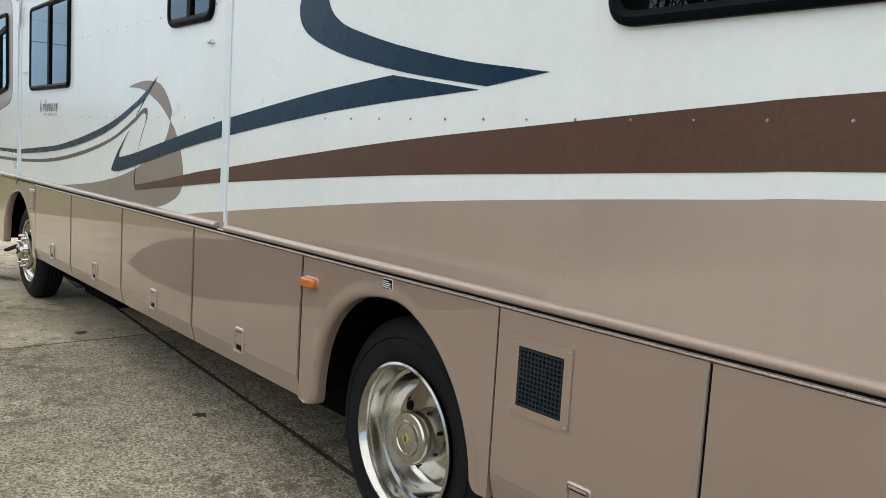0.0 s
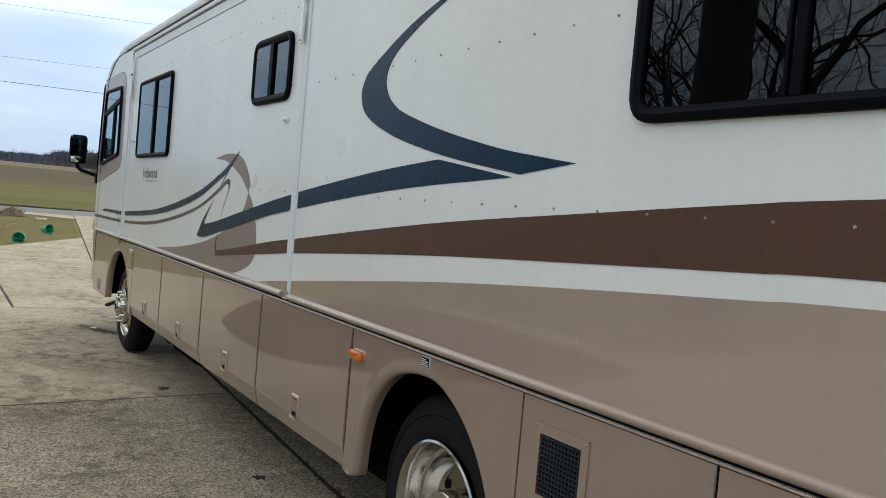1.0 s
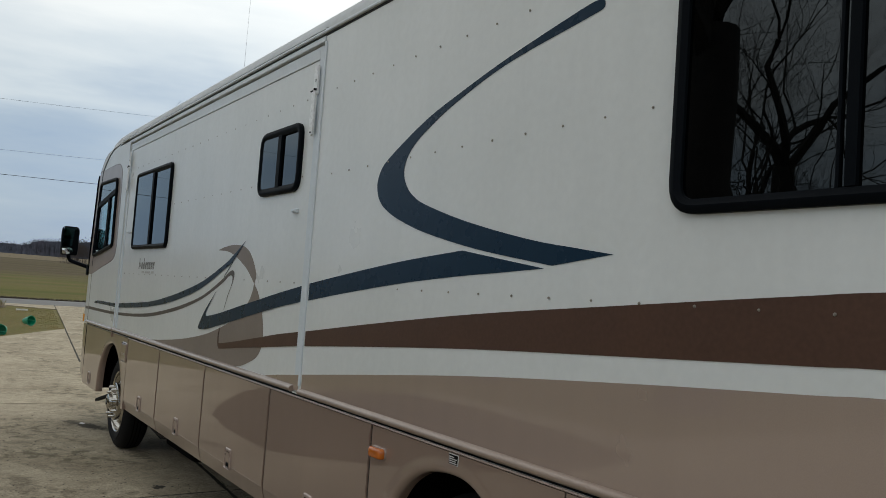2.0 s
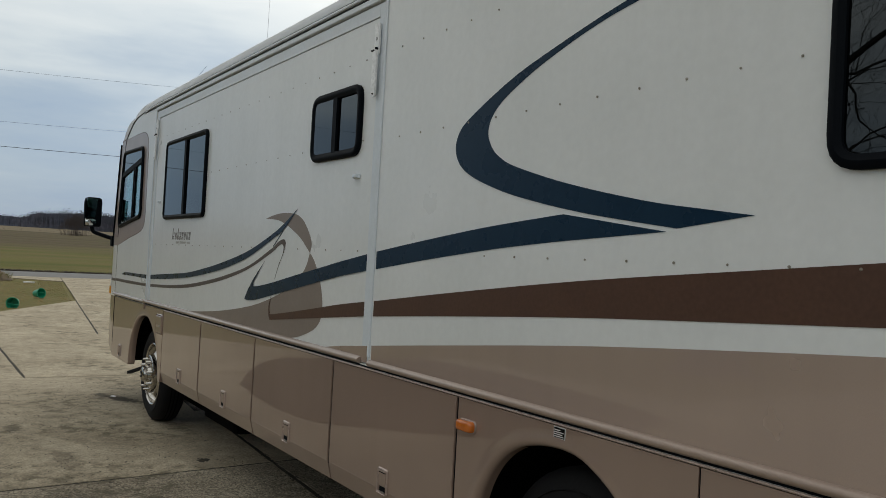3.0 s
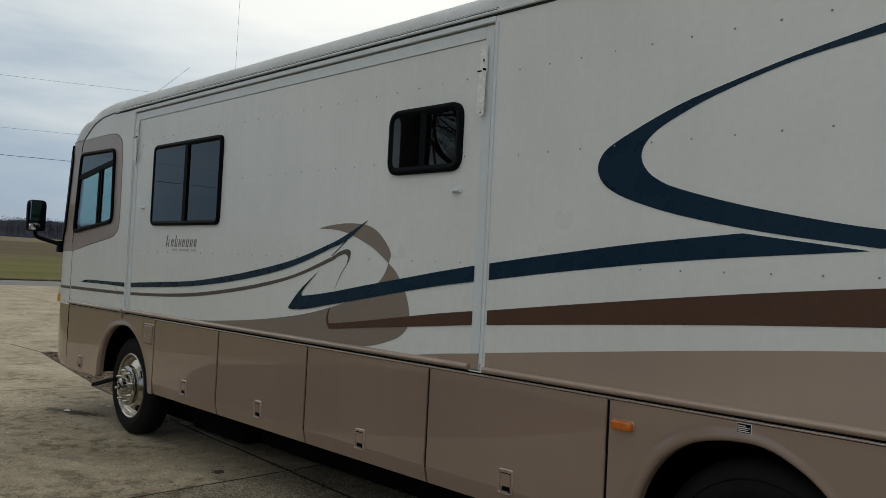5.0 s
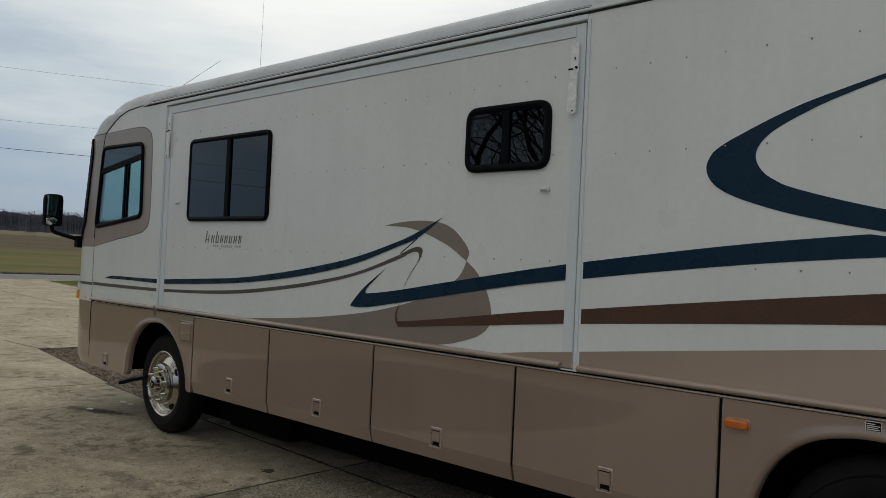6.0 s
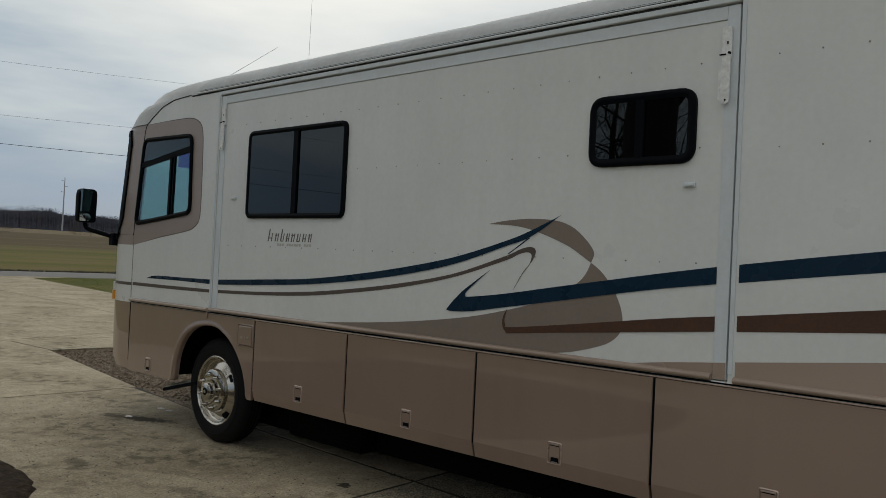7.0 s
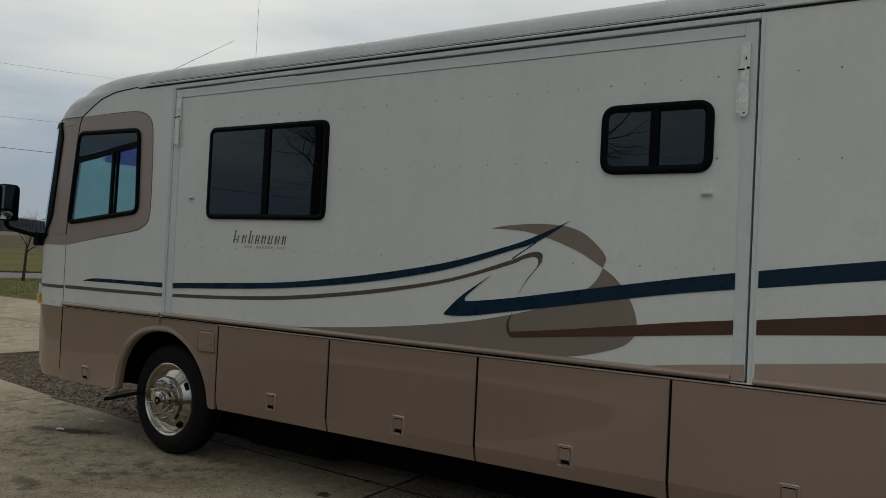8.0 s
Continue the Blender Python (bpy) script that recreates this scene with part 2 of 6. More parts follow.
BARK = material("dark_bark", (0.030, 0.026, 0.023), 0.92, second=(0.062, 0.053, 0.046), scale=3, amount=0.6, fine=30, fine_amount=0.3, bump=0.6, bump_scale=25)
# Blue distance haze is mixed into the colour of the bare woods.
HAZEWOODS = material("haze_tinted_woods", (0.058, 0.066, 0.092), 0.95, second=(0.074, 0.070, 0.086), scale=0.05, amount=0.9, fine=0.6, fine_amount=0.3)
BRUSH = material("bare_brown_brush", (0.060, 0.048, 0.046), 0.95, second=(0.085, 0.066, 0.058), scale=0.4, amount=0.8)
PALEBAR = material("pale_worn_bar", (0.42, 0.40, 0.36), 0.6, second=(0.20, 0.18, 0.15), scale=30, amount=0.8)
GREEN = material("green_plastic", (0.015, 0.30, 0.165), 0.38, second=(0.012, 0.22, 0.12), scale=6, amount=0.5)
PALESTEEL = material("pale_galvanised_steel", (0.36, 0.38, 0.41), 0.6, second=(0.28, 0.30, 0.33), scale=0.4, amount=0.6)
POLEWOOD = material("grey_pole_wood", (0.19, 0.165, 0.14), 0.9, second=(0.12, 0.10, 0.085), scale=2)
WIRE = material("black_cable", (0.02, 0.02, 0.022), 0.6)
FENCEP = material("white_post_paint", (0.72, 0.71, 0.67), 0.6, second=(0.5, 0.48, 0.43), scale=4, amount=0.6)


def concrete_material(name, pale, dull, bare):
    """Old broomed concrete: broad stains, blotches and bared aggregate."""
    m = material(name, pale, 0.9, second=dull, scale=0.8, amount=0.9, fine=7, fine_amount=0.15, bump=0.25 + 0.9 * bare, bump_scale=48, per_piece=0.05, gloss=0.25)
    n, l = m.node_tree.nodes, m.node_tree.links
    b = n["Principled BSDF"]
    src = b.inputs["Base Color"].links[0].from_socket
    pos = n.new("ShaderNodeNewGeometry").outputs["Position"]
    cells = n.new("ShaderNodeTexVoronoi")
    cells.inputs["Scale"].default_value = 95.0
    l.new(pos, cells.inputs["Vector"])
    sep = n.new("ShaderNodeSeparateColor")
    l.new(cells.outputs["Color"], sep.inputs[0])
    stone = n.new("ShaderNodeMapRange")
    stone.inputs["To Min"].default_value, stone.inputs["To Max"].default_value = 1.0 - 0.60 * bare, 1.0 + 0.62 * bare
    l.new(sep.outputs[0], stone.inputs["Value"])
    pit = n.new("ShaderNodeTexNoise")
    pit.inputs["Scale"].default_value, pit.inputs["Detail"].default_value = 80.0, 4.0
    l.new(pos, pit.inputs["Vector"])
    dark = n.new("ShaderNodeMapRange")
    dark.inputs["From Min"].default_value, dark.inputs["From Max"].default_value = 0.30, 0.37
    dark.inputs["To Min"].default_value, dark.inputs["To Max"].default_value = 0.60, 1.0
    l.new(pit.outputs["Fac"], dark.inputs["Value"])
    s1, s2 = n.new("ShaderNodeVectorMath"), n.new("ShaderNodeVectorMath")
    s1.operation = s2.operation = "SCALE"
    l.new(src, s1.inputs[0])
    l.new(stone.outputs["Result"], s1.inputs["Scale"])
    l.new(s1.outputs["Vector"], s2.inputs[0])
    l.new(dark.outputs["Result"], s2.inputs["Scale"])
    last = s2.outputs["Vector"]

    def noise(scale, detail, rough=0.6):
        k = n.new("ShaderNodeTexNoise")
        k.inputs["Scale"].default_value, k.inputs["Detail"].default_value, k.inputs["Roughness"].default_value = scale, detail, rough
        l.new(pos, k.inputs["Vector"])
        return k.outputs["Fac"]

    def span(v, lo, hi, to0, to1):
        k = n.new("ShaderNodeMapRange")
        k.interpolation_type = "SMOOTHSTEP"
        for key, q in (("From Min", lo), ("From Max", hi), ("To Min", to0), ("To Max", to1)):
            k.inputs[key].default_value = q
        l.new(v, k.inputs["Value"])
        return k.outputs["Result"]

    def blend(fac, a, colour):
        k = n.new("ShaderNodeMix")
        k.data_type = "RGBA"
        k.inputs["B"].default_value = (*colour, 1)
        l.new(fac, k.inputs["Factor"])
        l.new(a, k.inputs["A"])
        return k.outputs["Result"]

    def times(a, c):
        k = n.new("ShaderNodeMath")
        k.operation = "MULTIPLY"
        l.new(a, k.inputs[0])
        l.new(c, k.inputs[1])
        return k.outputs[0]

    ragged, grit, frayed = noise(6.0, 8.0, 0.7), noise(26.0, 5.0, 0.7), noise(13.0, 10.0, 0.78)
    # dark lichen blotches in broad drifts
    drift = times(span(noise(0.9, 3.0), 0.45, 0.62, 0.0, 1.0), span(ragged, 0.47, 0.60, 0.0, 0.75))
    last = blend(drift, last, (0.105, 0.090, 0.058))
    last = blend(span(noise(78.0, 4.0, 0.65), 0.585, 0.645, 0.0, 0.75 * bare), last, (0.080, 0.066, 0.045))
    last = blend(span(grit, 0.61, 0.70, 0.0, 0.65), last, (0.13, 0.11, 0.075))
    last = blend(span(noise(19.0, 4.0), 0.62, 0.74, 0.0, 0.45), last, (0.50, 0.46, 0.37))
    # spills and, last, a broad darker patch by the skirt: a middle, a reach along and across, and how dark
    for cx, cy, rx, ry, turn, deep in ((0.12, 0.09, 0.22, 0.10, 0.38, 0.95), (0.15, 0.10, 0.14, 0.07, 0.38, 0.95), (0.08, 0.08, 0.16, 0.06, 0.38, 0.9), (-0.14, -0.02, 0.17, 0.08, 0.3, 0.7), (0.30, 0.20, 0.11, 0.07, 0.3, 0.7), (0.05, 0.08, 0.45, 0.20, 0.4, 0.30),
                                       (2.42, -0.80, 0.17, 0.08, 0.2, 0.42), (2.70, -0.80, 0.18, 0.09, 0.1, 0.35), (1.95, -0.62, 0.20, 0.09, 0.3, 0.28), (2.15, -0.38, 0.24, 0.12, 0.2, 0.22),
                                       (1.3, -1.02, 0.16, 0.07, 0.0, 0.6), (3.6, -0.9, 0.30, 0.14, 0.3, 0.3), (2.6, 0.10, 0.6, 0.22, 0.0, 0.2)):
        mp = n.new("ShaderNodeMapping")
        mp.vector_type = "TEXTURE"
        mp.inputs["Location"].default_value = (cx, cy, 0)
        mp.inputs["Rotation"].default_value = (0, 0, turn)
        mp.inputs["Scale"].default_value = (rx, ry, 1.0)
        l.new(pos, mp.inputs["Vector"])
        ln = n.new("ShaderNodeVectorMath")
        ln.operation = "LENGTH"
        l.new(mp.outputs["Vector"], ln.inputs[0])
        wob = n.new("ShaderNodeMath")
        wob.operation = "MULTIPLY_ADD"
        wob.inputs[1].default_value = 4.2
        l.new(frayed, wob.inputs[0])
        l.new(ln.outputs["Value"], wob.inputs[2])
        last = blend(span(wob.outputs[0], 2.72, 3.30, deep, 0.0), last, (0.052, 0.042, 0.027))
    l.new(last, b.inputs["Base Color"])
    return m


CONCRETE = concrete_material("weathered_concrete", (0.450, 0.384, 0.278), (0.312, 0.262, 0.182), 0.42)
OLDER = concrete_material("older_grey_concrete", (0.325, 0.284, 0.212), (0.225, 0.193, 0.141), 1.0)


def land_material():
    """Dirt beside the drive, winter grass, then a green and a tan field, by distance from the drive."""
    m = bpy.data.materials.new("winter_land")
    m.use_nodes = True
    n, l = m.node_tree.nodes, m.node_tree.links
    b = n["Principled BSDF"]
    b.inputs["Roughness"].default_value = 0.95
    b.inputs["Specular IOR Level"].default_value = 0.15
    pos = n.new("ShaderNodeNewGeometry").outputs["Position"]
    sep = n.new("ShaderNodeSeparateXYZ")
    l.new(pos, sep.inputs[0])

    def noise_tex(scale, detail=6.0, stretch=None):
        t = n.new("ShaderNodeTexNoise")
        t.inputs["Scale"].default_value, t.inputs["Detail"].default_value = scale, detail
        if stretch:
            mp = n.new("ShaderNodeMapping")
            mp.inputs["Scale"].default_value = stretch
            l.new(pos, mp.inputs["Vector"])
            l.new(mp.outputs["Vector"], t.inputs["Vector"])
        else:
            l.new(pos, t.inputs["Vector"])
        return t.outputs["Fac"]

    def mix(fac, a, c):
        x = n.new("ShaderNodeMix")
        x.data_type = "RGBA"
        for key, v in (("Factor", fac), ("A", a), ("B", c)):
            if isinstance(v, tuple):
                x.inputs[key].default_value = (*v, 1)
            else:
                l.new(v, x.inputs[key])
        return x.outputs["Result"]

    def ramp(v, lo, hi):
        r = n.new("ShaderNodeMapRange")
        r.inputs["From Min"].default_value, r.inputs["From Max"].default_value = lo, hi
        l.new(v, r.inputs["Value"])
        return r.outputs["Result"]

    def plus(a, c, k):
        x = n.new("ShaderNodeMath")
        x.operation = "MULTIPLY_ADD"
        l.new(c, x.inputs[0])
        x.inputs[1].default_value = k
        l.new(a, x.inputs[2])
        return x.outputs[0]

    patch, grain, rows = noise_tex(0.35), noise_tex(14.0), noise_tex(1.0, 6.0, (0.16, 0.010, 1.0))
    far = noise_tex(0.035)
    fine = noise_tex(55.0)
    dirt = mix(ramp(grain, 0.38, 0.62), (0.050, 0.037, 0.025), (0.145, 0.108, 0.074))
    dirt = mix(ramp(fine, 0.45, 0.60), dirt, (0.22, 0.175, 0.130))
    dirt = mix(ramp(fine, 0.46, 0.36), dirt, (0.030, 0.024, 0.018))
    mulch = mix(ramp(grain, 0.38, 0.62), (0.036, 0.027, 0.019), (0.100, 0.077, 0.055))
    grass = mix(ramp(patch, 0.35, 0.65), (0.150, 0.150, 0.048), (0.225, 0.195, 0.085))
    verge = mix(ramp(patch, 0.40, 0.70), (0.105, 0.135, 0.028), (0.19, 0.17, 0.055))
    grass = mix(ramp(sep.outputs["Y"], 5.0, 9.0), grass, verge)
    grass = mix(ramp(grain, 0.35, 1.0), grass, (0.10, 0.085, 0.035))
    grass = mix(ramp(noise_tex(4.0, 8.0), 0.53, 0.72), grass, (0.175, 0.105, 0.042))
    blotch = noise_tex(1.0, 8.0, (0.22, 0.09, 1.0))
    green = mix(ramp(rows, 0.36, 0.64), (0.080, 0.090, 0.014), (0.126, 0.112, 0.028))
    green = mix(ramp(blotch, 0.45, 0.75), green, (0.150, 0.112, 0.045))
    stubble = mix(ramp(rows, 0.34, 0.66), (0.070, 0.055, 0.026), (0.118, 0.086, 0.048))
    stubble = mix(ramp(blotch, 0.45, 0.75), stubble, (0.085, 0.075, 0.026))
    x = sep.outputs["X"]
    bedx = ramp(plus(x, patch, 1.6), -2.0, -1.4)
    cut = n.new("ShaderNodeMath")
    cut.operation = "MULTIPLY"
    l.new(bedx, cut.inputs[0])
    l.new(ramp(sep.outputs["Y"], -3.0, -2.5), cut.inputs[1])
    bed = cut.outputs[0]
    front = n.new("ShaderNodeMath")
    front.operation = "MULTIPLY"
    l.new(ramp(x, -6.2, -5.8), front.inputs[0])
    l.new(ramp(sep.outputs["Y"], 0.2, 0.6), front.inputs[1])
    both = n.new("ShaderNodeMath")
    both.operation = "MAXIMUM"
    l.new(bed, both.inputs[0])
    l.new(front.outputs[0], both.inputs[1])
    near = both.outputs[0]
    dirt = mix(front.outputs[0], mulch, dirt)
    out = mix(near, grass, dirt)
    field = mix(ramp(plus(x, far, 60.0), -48.0, -80.0), green, stubble)
    pale = mix(ramp(x, -260.0, -264.0), field, (0.165, 0.132, 0.082))
    out = mix(ramp(x, -43.0, -46.0), out, pale)
    l.new(out, b.inputs["Base Color"])
    bn = n.new("ShaderNodeBump")
    bn.inputs["Strength"].default_value, bn.inputs["Distance"].default_value = 0.8, 0.03
    l.new(grain, bn.inputs["Height"])
    l.new(bn.outputs["Normal"], b.inputs["Normal"])
    return m


LAND = land_material()


# ---- small builders ----
def part(name, bm, mat, parent=None, label="", loc=None, smooth=False, kind=""):
    """Links a bmesh as one mesh object under a thing or a part."""
    me = bpy.data.meshes.new(name)
    bmesh.ops.recalc_face_normals(bm, faces=bm.faces)
    bm.to_mesh(me)
    bm.free()
    me.materials.append(mat)
    if smooth:
        me.polygons.foreach_set("use_smooth", [True] * len(me.polygons))
        me.set_sharp_from_angle(angle=radians(40))
    ob = new(name, me)
    if parent is not None:
        ob.parent = parent
        if parent.type == "EMPTY":
            ob.matrix_parent_inverse = Matrix.Translation(parent.location).inverted()
    if loc:
        ob.location = loc
    if label or kind:
        tagged(ob, label=label, kind=kind)
    return ob


def thing(name, at, label, category, group="", kind=""):
    ob = new(name)
    ob.location = at
    ob.empty_display_size = 0.2
    return tagged(ob, label, category, group, kind)


def box(x0, x1, y0, y1, z0, z1, bevel=0.0, bm=None):
    bm = bm or bmesh.new()
    made = bmesh.ops.create_cube(bm, size=1.0)["verts"]
    for v in made:
        v.co = Vector((x0 + (v.co.x + 0.5) * (x1 - x0), y0 + (v.co.y + 0.5) * (y1 - y0), z0 + (v.co.z + 0.5) * (z1 - z0)))
    if bevel:
        edges = {e for v in made for e in v.link_edges}
        bmesh.ops.bevel(bm, geom=list(edges), offset=bevel, segments=2, profile=0.6, affect="EDGES")
    return bm


def plate(outer, holes=(), y=0.0, depth=0.03, bm=None):
    """A flat plate in the plane of y, outlined by points (x, z), with holes, that reaches depth inwards."""
    bm = bm or bmesh.new()
    edges = []
    for loop in (outer, *holes):
        vs = [bm.verts.new((p[0], y, p[1])) for p in loop]
        edges += [bm.edges.new((vs[i], vs[(i + 1) % len(vs)])) for i in range(len(vs))]
    faces = [g for g in bmesh.ops.triangle_fill(bm, use_beauty=True, use_dissolve=True, edges=edges)["geom"] if isinstance(g, bmesh.types.BMFace)]
    grown = bmesh.ops.extrude_face_region(bm, geom=faces)["geom"]
    for v in grown:
        if isinstance(v, bmesh.types.BMVert):
            v.co.y += depth
    return bm


def spline(points, steps=6):
    """A smooth line through points."""
    out = []
    n = len(points)
    for i in range(n - 1):
        p0, p1, p2, p3 = (Vector(points[max(0, min(n - 1, j))]) for j in (i - 1, i, i + 1, i + 2))
        for s in range(steps):
            t = s / steps
            out.append(tuple(0.5 * ((2 * p1) + (p2 - p0) * t + (2 * p0 - 5 * p1 + 4 * p2 - p3) * t * t + (3 * p1 - p0 - 3 * p2 + p3) * t ** 3)))
    out.append(tuple(points[-1]))
    return out


def band(upper, lower, y=-0.002, steps=6, depth=0.0015):
    """A decal between an upper and a lower smooth edge, both given from one end to the other."""
    a, b = spline(upper, steps), spline(lower, steps)
    if (Vector(a[-1]) - Vector(b[-1])).length < 1e-4:
        b = b[:-1]
    if (Vector(a[0]) - Vector(b[0])).length < 1e-4:
        b = b[1:]
    return plate(a + b[::-1], y=y, depth=depth)


def rounded(corners, radius, steps=5):
    """A polygon with its corners rounded."""
    out = []
    n = len(corners)
    for i in range(n):
        p, a, b = Vector(corners[i]), Vector(corners[i - 1]), Vector(corners[(i + 1) % n])
        s, e = p + (a - p).normalized() * radius, p + (b - p).normalized() * radius
        for k in range(steps + 1):
            t = k / steps
            out.append(tuple((1 - t) ** 2 * s + 2 * t * (1 - t) * p + t * t * e))
    return out


def inset(points, d):
    """A convex outline moved inwards by d."""
    n = len(points)
    area = sum(points[i][0] * points[(i + 1) % n][1] - points[(i + 1) % n][0] * points[i][1] for i in range(n))
    side = 1 if area > 0 else -1
    out = []
    for i in range(n):
        a, p, b = Vector(points[i - 1]), Vector(points[i]), Vector(points[(i + 1) % n])
        d1, d2 = (p - a).normalized(), (b - p).normalized()
        n1, n2 = Vector((-d1.y, d1.x)) * side, Vector((-d2.y, d2.x)) * side
        m = (n1 + n2).normalized()
        out.append(tuple(p + m * d / max(0.5, m.dot(n1))))
    return out


def ring(outer, width, y_front, y_back, bm=None):
    """A frame with a rounded front along an outline (x, z)."""
    bm = bm or bmesh.new()
    prof = [(0.0, y_back), (0.0, y_front + 0.006), (0.006, y_front), (width * 0.55, y_front - 0.002), (width * 0.75, y_front + 0.003), (width, y_front + 0.006), (width, y_back)]
    rows = [[bm.verts.new((p[0], yy, p[1])) for p in inset(outer, d)] if d else [bm.verts.new((p[0], yy, p[1])) for p in outer] for d, yy in prof]
    n = len(outer)
    for r in range(len(rows)):
        q = rows[(r + 1) % len(rows)]
        for i in range(n):
            bm.faces.new((rows[r][i], rows[r][(i + 1) % n], q[(i + 1) % n], q[i]))
    return bm


def tube(bm, points, radii, seg=6, caps=True):
    """A round bar along points."""
    rows, up = [], Vector((0.31, 0.17, 0.93))
    for i, p in enumerate(points):
        p = Vector(p)
        d = (Vector(points[min(i + 1, len(points) - 1)]) - Vector(points[max(i - 1, 0)])).normalized()
        u = d.cross(up)
        u = u.normalized() if u.length > 0.05 else d.cross(Vector((1, 0, 0))).normalized()
        w = d.cross(u)
        r = radii[i] if hasattr(radii, "__len__") else radii
        rows.append([bm.verts.new(p + (u * math.cos(2 * math.pi * k / seg) + w * math.sin(2 * math.pi * k / seg)) * r) for k in range(seg)])
    for a, b in zip(rows, rows[1:]):
        for k in range(seg):
            bm.faces.new((a[k], a[(k + 1) % seg], b[(k + 1) % seg], b[k]))
    if caps:
        bm.faces.new(rows[0])
        bm.faces.new(rows[-1])
    return bm


def lathe(profile, seg=48, closed=False, bm=None):
    """A turned shape about the y axis from (radius, y) pairs."""
    bm = bm or bmesh.new()
    rows = []
    for r, y in profile:
        if r < 1e-5:
            rows.append([bm.verts.new((0, y, 0))])
        else:
            rows.append([bm.verts.new((r * math.cos(2 * math.pi * k / seg), y, r * math.sin(2 * math.pi * k / seg))) for k in range(seg)])
    pairs = list(zip(rows, rows[1:])) + ([(rows[-1], rows[0])] if closed else [])
    for a, b in pairs:
        for k in range(seg):
            j = (k + 1) % seg
            if len(a) == 1:
                bm.faces.new((a[0], b[j], b[k]))
            elif len(b) == 1:
                bm.faces.new((a[k], a[j], b[0]))
            else:
                bm.faces.new((a[k], a[j], b[j], b[k]))
    return bm


# ---- the motorhome ----
WIDE, REAR, BELT = 2.44, 10.4, 1.052
MID = WIDE / 2
home = thing("motorhome", (4.8, MID, 0.0), "white and tan motorhome with navy swooshes on a concrete drive", "motorhome")

# height, nose of the cap, where the flat side begins, how far the side leans in
CAP = [(0.44, -0.78, -0.02, 0.030), (0.53, -0.82, -0.02, 0.004), (0.80, -0.85, -0.02, 0.0), (1.05, -0.86, -0.02, 0.0), (1.205, -0.86, -0.02, 0.0),
       (1.232, -0.86, -0.02, 0.0), (1.575, -0.86, -0.025, 0.0), (1.66, -0.86, -0.03, 0.0), (1.90, -0.81, -0.01, 0.0), (2.20, -0.75, 0.025, 0.0), (2.45, -0.715, 0.06, 0.0),
       (2.60, -0.70, 0.085, 0.0), (2.665, -0.685, 0.115, 0.0), (2.74, -0.665, 0.25, 0.0), (2.80, -0.635, 0.38, 0.0), (2.842, -0.60, 0.56, 0.0), (2.860, -0.585, 0.85, 0.003),
       (2.905, -0.535, 0.94, 0.010), (2.950, -0.46, 1.0, 0.032), (2.985, -0.37, 1.08, 0.072), (3.010, -0.26, 1.2, 0.125), (3.036, -0.06, 1.35, 0.24), (3.055, 0.25, 1.5, 0.5), (3.065, 0.7, 1.7, 0.8)]
NCAP = 3.0


def cap_point(level, a, off=0.0):
    z, xf, xs, yi = level
    s, c = math.sin(a), math.cos(a)
    y = MID - (MID - yi) * math.copysign(abs(c) ** (2 / NCAP), c)
    x = xs - (xs - xf) * abs(s) ** (2 / NCAP)
    return Vector((x - off * abs(s), y - off * c, z))


def cap_level(z):
    for lo, hi in zip(CAP, CAP[1:]):
        if lo[0] <= z <= hi[0]:
            t = (z - lo[0]) / (hi[0] - lo[0])
            return tuple(p + (q - p) * t for p, q in zip(lo, hi))
    return CAP[-1]


def cap_skin(z0, z1, a0=0.0, a1=math.pi, off=0.0, thick=0.02, steps=56):
    """A piece of the front cap between two heights and two angles."""
    levels = [cap_level(z0)] + [l for l in CAP if z0 + 1e-4 < l[0] < z1 - 1e-4] + [cap_level(z1)]
    if callable(a0) or callable(a1):
        levels = [cap_level(z0 + (z1 - z0) * k / 40) for k in range(41)]
    bm = bmesh.new()
    grids = []
    for o in (off, off - thick):
        grid_ = []
        for l in levels:
            p, q = (a(l[0]) if callable(a) else a for a in (a0, a1))
            grid_.append([bm.verts.new(cap_point(l, p + (q - p) * k / steps, o)) for k in range(steps + 1)])
        grids.append(grid_)
    for g in grids:
        for r in range(len(levels) - 1):
            for k in range(steps):
                bm.faces.new((g[r][k], g[r][k + 1], g[r + 1][k + 1], g[r + 1][k]))
    f, b = grids
    for r in range(len(levels) - 1):
        for k in (0, steps):
            bm.faces.new((f[r][k], f[r + 1][k], b[r + 1][k], b[r][k]))
    for k in range(steps):
        for r in (0, len(levels) - 1):
            bm.faces.new((f[r][k], f[r][k + 1], b[r][k + 1], b[r][k]))
    return bm


part("front_bumper_cap", cap_skin(0.44, 1.05), TAN, home, "tan painted lower front cap", smooth=True)
part("front_cap", cap_skin(1.05, 1.575), WHITE, home, "white front cap", smooth=True)
part("front_stripe", cap_skin(1.205, 1.232, off=0.003, thick=0.002), DUSKY, home, "taupe pinstripe", smooth=True)
WS = 0.265


def gasket_edge(z):
    """How far round the corner the windshield's rubber reaches: it runs forward at its foot and its head."""
    return 0.165 + 0.15 * max(0.0, (1.84 - z) / 0.18) ** 1.6 + 0.10 * max(0.0, (z - 2.50) / 0.14) ** 1.4


